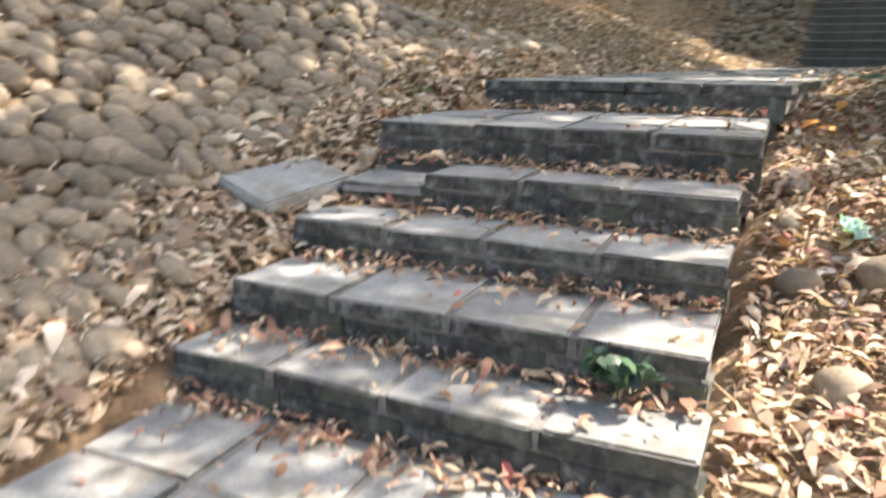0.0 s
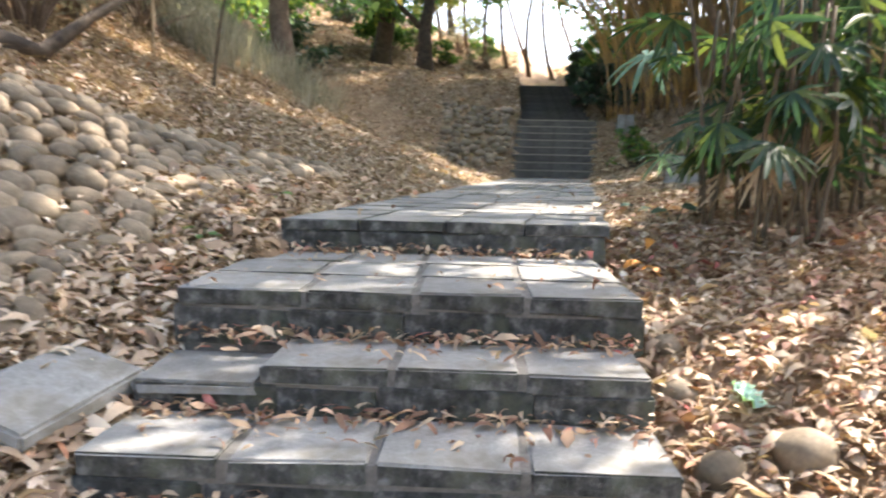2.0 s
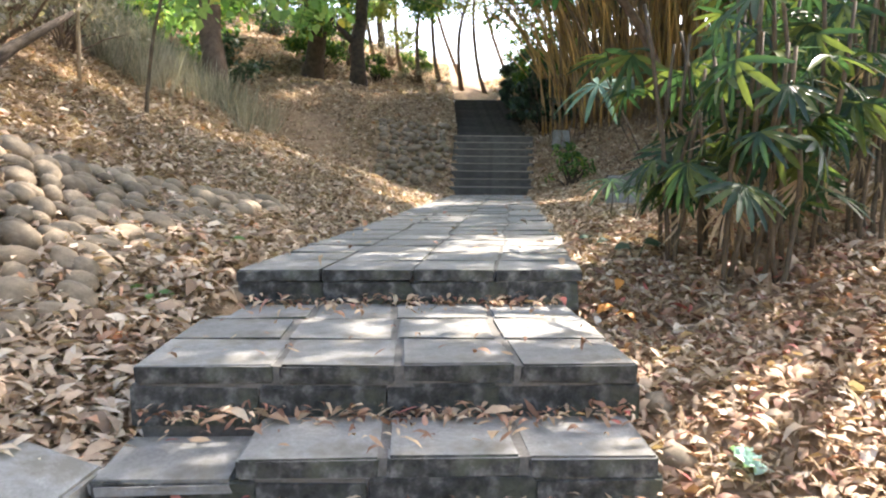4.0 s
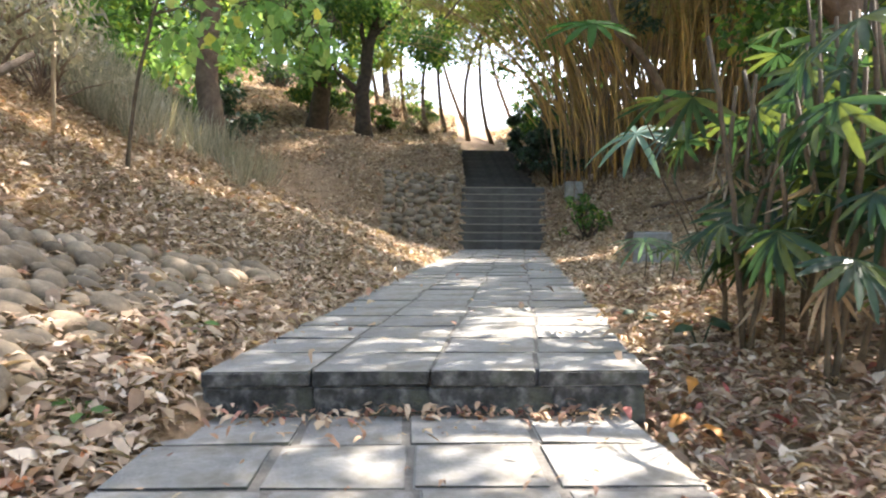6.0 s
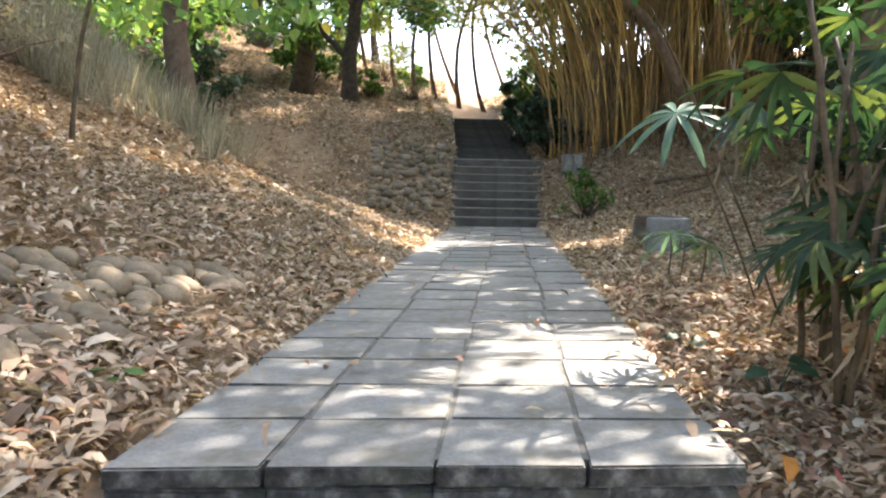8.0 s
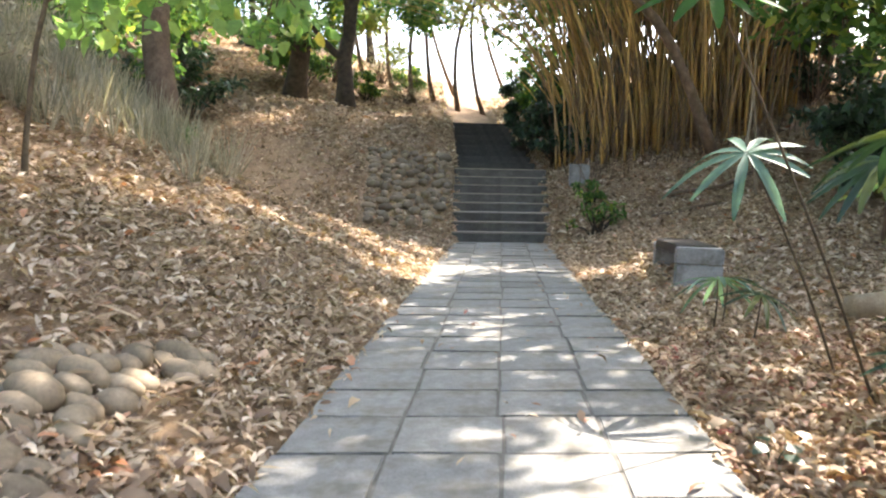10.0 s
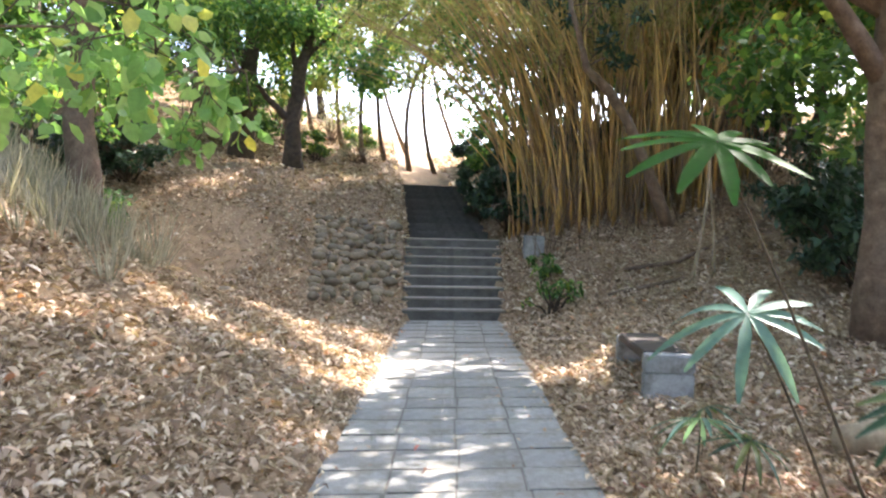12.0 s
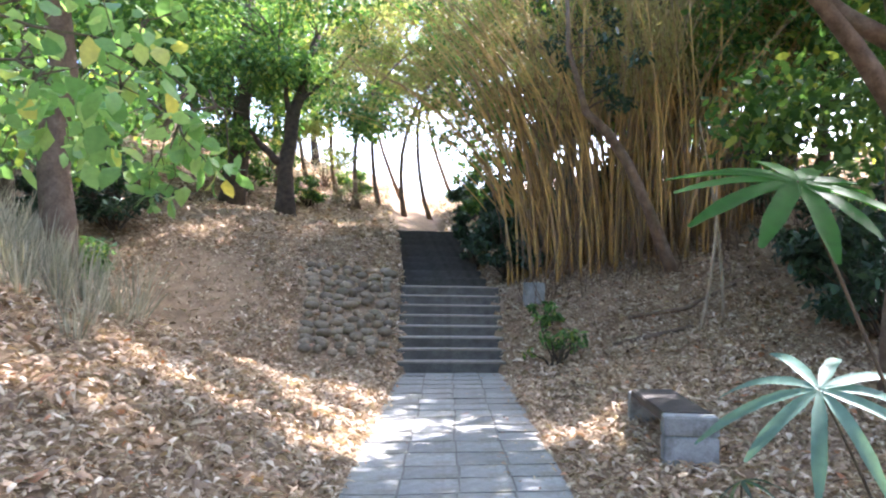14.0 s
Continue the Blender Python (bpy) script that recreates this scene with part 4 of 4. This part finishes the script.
branch("log", "long pale fallen log behind the palms", [(3.45, 4.3, gz(3.45, 4.3) + 0.12), (3.8, 4.35, gz(3.7, 4.35) + 0.12), (4.5, 4.3, gz(4.5, 4.3) + 0.13), (5.6, 4.2, gz(5.6, 4.2) + 0.12)], [0.11, 0.12, 0.11, 0.1], STRAW, 501)
branch("fallen_branch", "dry brown branch lying on fallen leaves", [(4.55, 12.0, gz(4.55, 12) + 0.05), (5.2, 11.9, gz(5.2, 11.9) + 0.06), (5.95, 12.0, gz(5.95, 12) + 0.05)], [0.05, 0.045, 0.03], BARK, 502)
branch("fallen_branch", "dry brown branch lying on fallen leaves", [(5.2, 13.0, gz(5.2, 13) + 0.05), (6.2, 12.8, gz(6.2, 12.8) + 0.06), (7.3, 13.0, gz(7.3, 13) + 0.05)], [0.04, 0.04, 0.025], BARK, 503)
branch("dead_root", "gnarled dead root sticking out of the bank", [(-3.35, 0.9, gz(-3.35, 0.9) - 0.05), (-3.15, 1.0, gz(-3.15, 1.0) + 0.06), (-2.9, 1.3, gz(-2.9, 1.3) + 0.1), (-2.75, 1.7, gz(-2.75, 1.7) + 0.5), (-2.45, 2.0, gz(-2.45, 2) + 0.9)], [0.06, 0.08, 0.07, 0.04, 0.02], DARKBARK, 504)
branch("fallen_branch", "dark rotten branch half buried in leaf litter", [(-3.7, -0.2, gz(-3.7, -0.2) + 0.03), (-3.4, 0.3, gz(-3.4, 0.3) + 0.07), (-3.0, 0.6, gz(-3.0, 0.6) + 0.03)], [0.06, 0.07, 0.04], DARKBARK, 505)
ob = new("thin_stake", tube_mesh("thin_stake", [(-3.3, 4.0, gz(-3.3, 4) - 0.1), (-3.28, 4.0, gz(-3.3, 4) + 1.2)], [0.022, 0.02], STRAW, 7))
tagged(ob, "thin grey stake standing in the bank", "stake")
boulder(1.36, -1.57, (0.18, 0.2, 0.16), 511, "rounded pale brown boulder in leaf litter")
boulder(1.08, -1.6, (0.15, 0.18, 0.14), 512, "rounded pale brown boulder in leaf litter")
boulder(1.03, -1.25, (0.13, 0.15, 0.11), 513, "small rounded stone in leaf litter")
boulder(1.22, -2.15, (0.18, 0.17, 0.15), 514, "rounded pale brown boulder in leaf litter")
boulder(1.06, -0.95, (0.12, 0.14, 0.1), 515, "small rounded stone in leaf litter")
boulder(-1.76, 9.5, (0.5, 0.3, 0.14), 516, "flat pale stone half buried in the bank")
ORANGE = leafy("orange_dead_leaf", [(0.0, (0.55, 0.2, 0.04)), (1.0, (0.62, 0.3, 0.08))], 0.3, 0.6, 0.3)
PLASTIC = leafy("pale_teal_plastic", [(0.0, (0.42, 0.6, 0.56)), (1.0, (0.5, 0.66, 0.62))], 0.4, 0.35, 0.5)
for k, (x, y, a) in enumerate(((1.1, 0.0, 0.4), (1.17, -0.12, 2.2), (1.24, 0.28, 1.2))):
    ob = new("orange_leaf", leaves_mesh("orange_leaf", [(0, 0, 0)], [(math.cos(a), math.sin(a), 0.15)], [(0.2, -0.3, 1)], [0.15], [0.055], [0.3], ORANGE))
    ob.location = (x, y, gz(x, y) + 0.05)
    tagged(ob, "large curled bright orange dead leaf", "leaf", "orange leaves beside the steps")


def scrap():
    rng = random.Random(531)
    bm = bmesh.new()
    bmesh.ops.create_grid(bm, x_segments=7, y_segments=7, size=0.055)
    for v in bm.verts:
        v.co += Vector((rng.uniform(-0.012, 0.012), rng.uniform(-0.012, 0.012), 0.03 + 0.03 * noise.noise(v.co * 60)))
    bmesh.ops.solidify(bm, geom=list(bm.faces), thickness=0.002)
    ob = new("plastic_scrap", bm_mesh("plastic_scrap", bm, PLASTIC))
    ob.matrix_basis = pose(1.25, -1.33, gz(1.25, -1.33) + 0.03, 25, 10, 30)
    tagged(ob, "crumpled pale teal plastic scrap among dry leaves", "litter")


scrap()
# weed in a riser joint
w = thing("weed", "small dark green weed growing from a riser joint", "weed", at=(0.62, -2.5, -0.78))
part("leaves", crown_mesh("leaves", [(0, -0.02, 0.04, 0.07), (-0.06, -0.02, 0.07, 0.06), (0.05, -0.03, 0.06, 0.06)], 16, 0.075, DARKGREEN, 521, 0.1, 0.5), w)
part("stem", tube_mesh("stem", [(0, 0.02, -0.06), (0, -0.01, 0.0), (0, -0.02, 0.06)], [0.004, 0.004, 0.003], DARKGREEN, 5), w)

# shrubs
shrub("shrub", "dense dark green shrub beside the upper stairs", 3.75, 16.6, 0.8, 1.55, 26, 190, 0.13, DARKGREEN, 81)
shrub("shrub", "dense dark green shrub beside the upper stairs", 3.3, 18.2, 0.6, 1.5, 18, 170, 0.13, DARKGREEN, 82)
shrub("shrub", "low green shrub among dry leaves by the stairs", 3.5, 11.9, 0.5, 0.95, 14, 16, 0.16, GREEN, 83, 0.3)
shrub("shrub", "low green shrub among dry leaves by the stairs", 3.75, 13.4, 0.35, 0.8, 9, 30, 0.14, GREEN, 84, 0.3)

# palms beside the path
LP = "clump of dark lady palm canes with drooping fan leaves"
PALMS = (
    (1.95, 1.2, 6, 1.5, 0.8), (1.88, 0.65, 7, 1.6, 0.8), (1.95, 0.1, 6, 1.55, 0.85), (2.3, 1.2, 6, 1.9, 0.9), (2.4, 0.5, 5, 1.8, 0.95),
    (2.9, 1.9, 5, 2.0, 0.95), (2.95, 0.9, 6, 2.2, 1.0), (3.4, 2.4, 6, 2.3, 1.0), (3.6, 1.4, 6, 2.5, 1.05), (4.2, 2.6, 6, 2.6, 1.1), (4.4, 1.2, 6, 2.6, 1.1),
)
for k, (x, y, c, h, s) in enumerate(PALMS):
    cane_palm(x, y, c, h, 100 + k, LP, "lady palms beside the path", 0.34, 2, s)


def single_palm(base, leaf_at, yaw, pitch, roll, size, fingers, width, seed, label, droop, spread, tip=None, face=None, leafmat=PALM):
    """A young palm with one large fan leaf on a slender cane, and two small ones below."""
    rng = random.Random(seed)
    b = Vector((base[0], base[1], gz(*base)))
    ob = thing("young_palm", label, "palm", "young palms", at=b)
    e = Vector(leaf_at) - b
    part("cane", tube_mesh("cane", bend((0, 0, -0.05), e, (0.04, 0.05, 0.05), 7), [0.008, 0.008, 0.007, 0.007, 0.006, 0.006, 0.005, 0.004], CANE, 7), ob)
    if tip:
        t, n = Vector(tip).normalized(), Vector(face)
        s = t.cross(n).normalized()
        m = Matrix.Translation(e) @ Matrix((s, t, s.cross(t))).transposed().to_4x4()
    else:
        m = aim(e, yaw, pitch, roll)
    part("leaf", fan_mesh("leaf", fingers, size, width, leafmat, seed, droop, spread), ob, m)
    return ob


single_palm((2.3, 2.3), (1.18, 1.9, 1.89), 0, 0, 0, 0.36, 13, 0.055, 301, "slender young palm with one large green fan leaf", 0.22, 5.4, (-0.85, -0.25, -0.12), (0.1, -0.4, 0.9), VIVID)
single_palm((2.35, 2.7), (1.66, 2.5, 1.25), 0, 0, 0, 0.42, 10, 0.05, 302, "young palm with a spreading green leaf rosette paled for sky sheen", 0.5, 5.2, (-0.8, 0.1, -0.24), (-0.3, -0.5, 0.8), PALE)
single_palm((2.2, 4.0), (2.2, 3.95, 0.42), 160, 25, 0, 0.4, 11, 0.035, 303, "small young palm growing out of leaf litter", 0.5, 5.0, None, None, PALE)
single_palm((2.35, 3.7), (2.4, 3.7, 0.35), 40, 15, 0, 0.36, 11, 0.035, 304, "small young palm growing out of leaf litter", 0.5, 5.0)
single_palm((2.55, 4.6), (2.55, 4.55, 0.35), 240, 25, 0, 0.26, 9, 0.03, 305, "small young palm growing out of leaf litter", 0.5, 5.0)

# thin bare saplings before the bamboo
for x, y, dx, h in ((6.3, 11.6, -0.45, 3.4), (5.7, 11.3, 0.3, 2.6)):
    z = gz(x, y)
    ob = new("thin_sapling", tube_mesh("thin_sapling", bend((x, y, z - 0.1), (x + dx, y, z + h), (0.1, 0, 0), 9), [0.035, 0.032, 0.03, 0.03, 0.027, 0.025, 0.022, 0.02, 0.016, 0.01], STRAW, 7, random.Random(7), 0.15))
    tagged(ob, "thin bare pale sapling before the bamboo", "sapling")


def broad_weed(x, y, size, seed, mat, label):
    """A low weed: a few broad leaves on short stalks."""
    rng = random.Random(seed)
    ob = thing("broadleaf_weed", label, "weed", "weeds along the path", at=(x, y, gz(x, y)))
    for k in range(4):
        a = k * 1.7 + rng.uniform(-0.3, 0.3)
        e = Vector((math.cos(a) * size * 0.5, math.sin(a) * size * 0.5, size * rng.uniform(0.7, 1.2)))
        part("stalk", tube_mesh("stalk", bend((0, 0, -0.03), e, (0, 0, 0.02), 3), [0.004, 0.003, 0.003, 0.002], mat, 5), ob)
        d = Vector((math.cos(a), math.sin(a), -0.2))
        part("leaf", leaves_mesh("leaf", [e + d * size * 0.35], [d], [(0, -0.4, 1)], [size], [size * 0.55], [0.08], mat), ob)


broad_weed(-1.0, 0.6, 0.08, 541, GREEN, "tiny green weed at the edge of the path")
broad_weed(-1.12, -0.35, 0.08, 542, GREEN, "tiny green weed at the edge of the steps")
broad_weed(1.55, 0.95, 0.14, 543, DARKGREEN, "low weed with broad blue-green leaves in litter")
broad_weed(1.45, 1.7, 0.11, 544, DARKGREEN, "low weed with broad blue-green leaves in litter")

build_cobbles()
# fallen leaves
litter("leaf_litter", "thick layer of dry tan and brown fallen leaves", 130000, 201, (-4.8, 5.5, -6, 5), (0.03, 0.095), LITTER, litter_zone)
litter("leaf_litter", "layer of dry fallen leaves further along the path", 110000, 202, (-6, 8, 5, 19), (0.045, 0.12), LITTER, off_path)
litter("leaf_litter", "scattered dry leaves under distant trees", 60000, 203, (-16, 16, 10, 36), (0.08, 0.2), LITTER, lambda x, y, p: off_path(x, y, p) & ((y > 19) | (np.abs(x - 1) > 6)))

litter("red_leaf_litter", "reddish and orange-brown dry leaves beside the palms", 15000, 208, (0.9, 3.6, -3.5, 4), (0.03, 0.09), RUST, off_path, 0.02)
litter("edge_litter", "pale dry leaves banked against the side of the steps", 11000, 209, (-1.6, -0.88, -4.8, 1.4), (0.04, 0.11), LITTER, None, 0.03)
litter("straw_litter", "pale narrow dry blades and stalks strewn over the leaves", 16000, 207, (-4.6, 5.0, -5, 8), (0.08, 0.2), DRYPALM, litter_zone, 0.02, 0.25, None, (0.0, 0.1), (0.05, 0.11))


def tread_height(x, y):
    z = np.where(y > 0, 0.0, LANDING)
    for (ey, ez, *_), (py, *_) in zip(STEPS[1:], STEPS[:-1]):
        z = np.where((y <= py) & (y > ey), ez, z)
    return z


def at_tread_backs(x, y, p):
    d = np.full(len(x), 9.0)
    for ey, *_ in STEPS:
        d = np.where((ey - y > 0.015), np.minimum(d, ey - y), d)
    inside = (np.abs(x) < 0.86) & (y < 0)
    return inside & (p < 1.0 * np.exp(-d / 0.065) + 0.01)


litter("step_litter", "reddish dry leaves gathered at the backs of the treads", 30000, 204, (-0.9, 0.9, -4.6, 0), (0.025, 0.07), RUST, at_tread_backs, 0.006, 0.35, tread_height)
litter("path_litter", "a few dry leaves lying on the path slabs", 260, 205, (-0.9, 2.7, 0.1, 12.4), (0.03, 0.08), RUST,
       lambda x, y, p: np.abs(x - lerp_table(y, CENTRE)) < 0.85, 0.005, 0.2, lambda x, y: np.zeros(len(x)))
litter("path_edge_litter", "dry leaves drifted over the path edges", 9000, 206, (-1.2, 3.0, 0.05, 12.4), (0.03, 0.09), LITTER,
       lambda x, y, p: (np.abs(np.abs(x - lerp_table(y, CENTRE)) - 0.9) < 0.11 * p + 0.01), 0.006, 0.3, lambda x, y: np.full(len(x), 0.0))
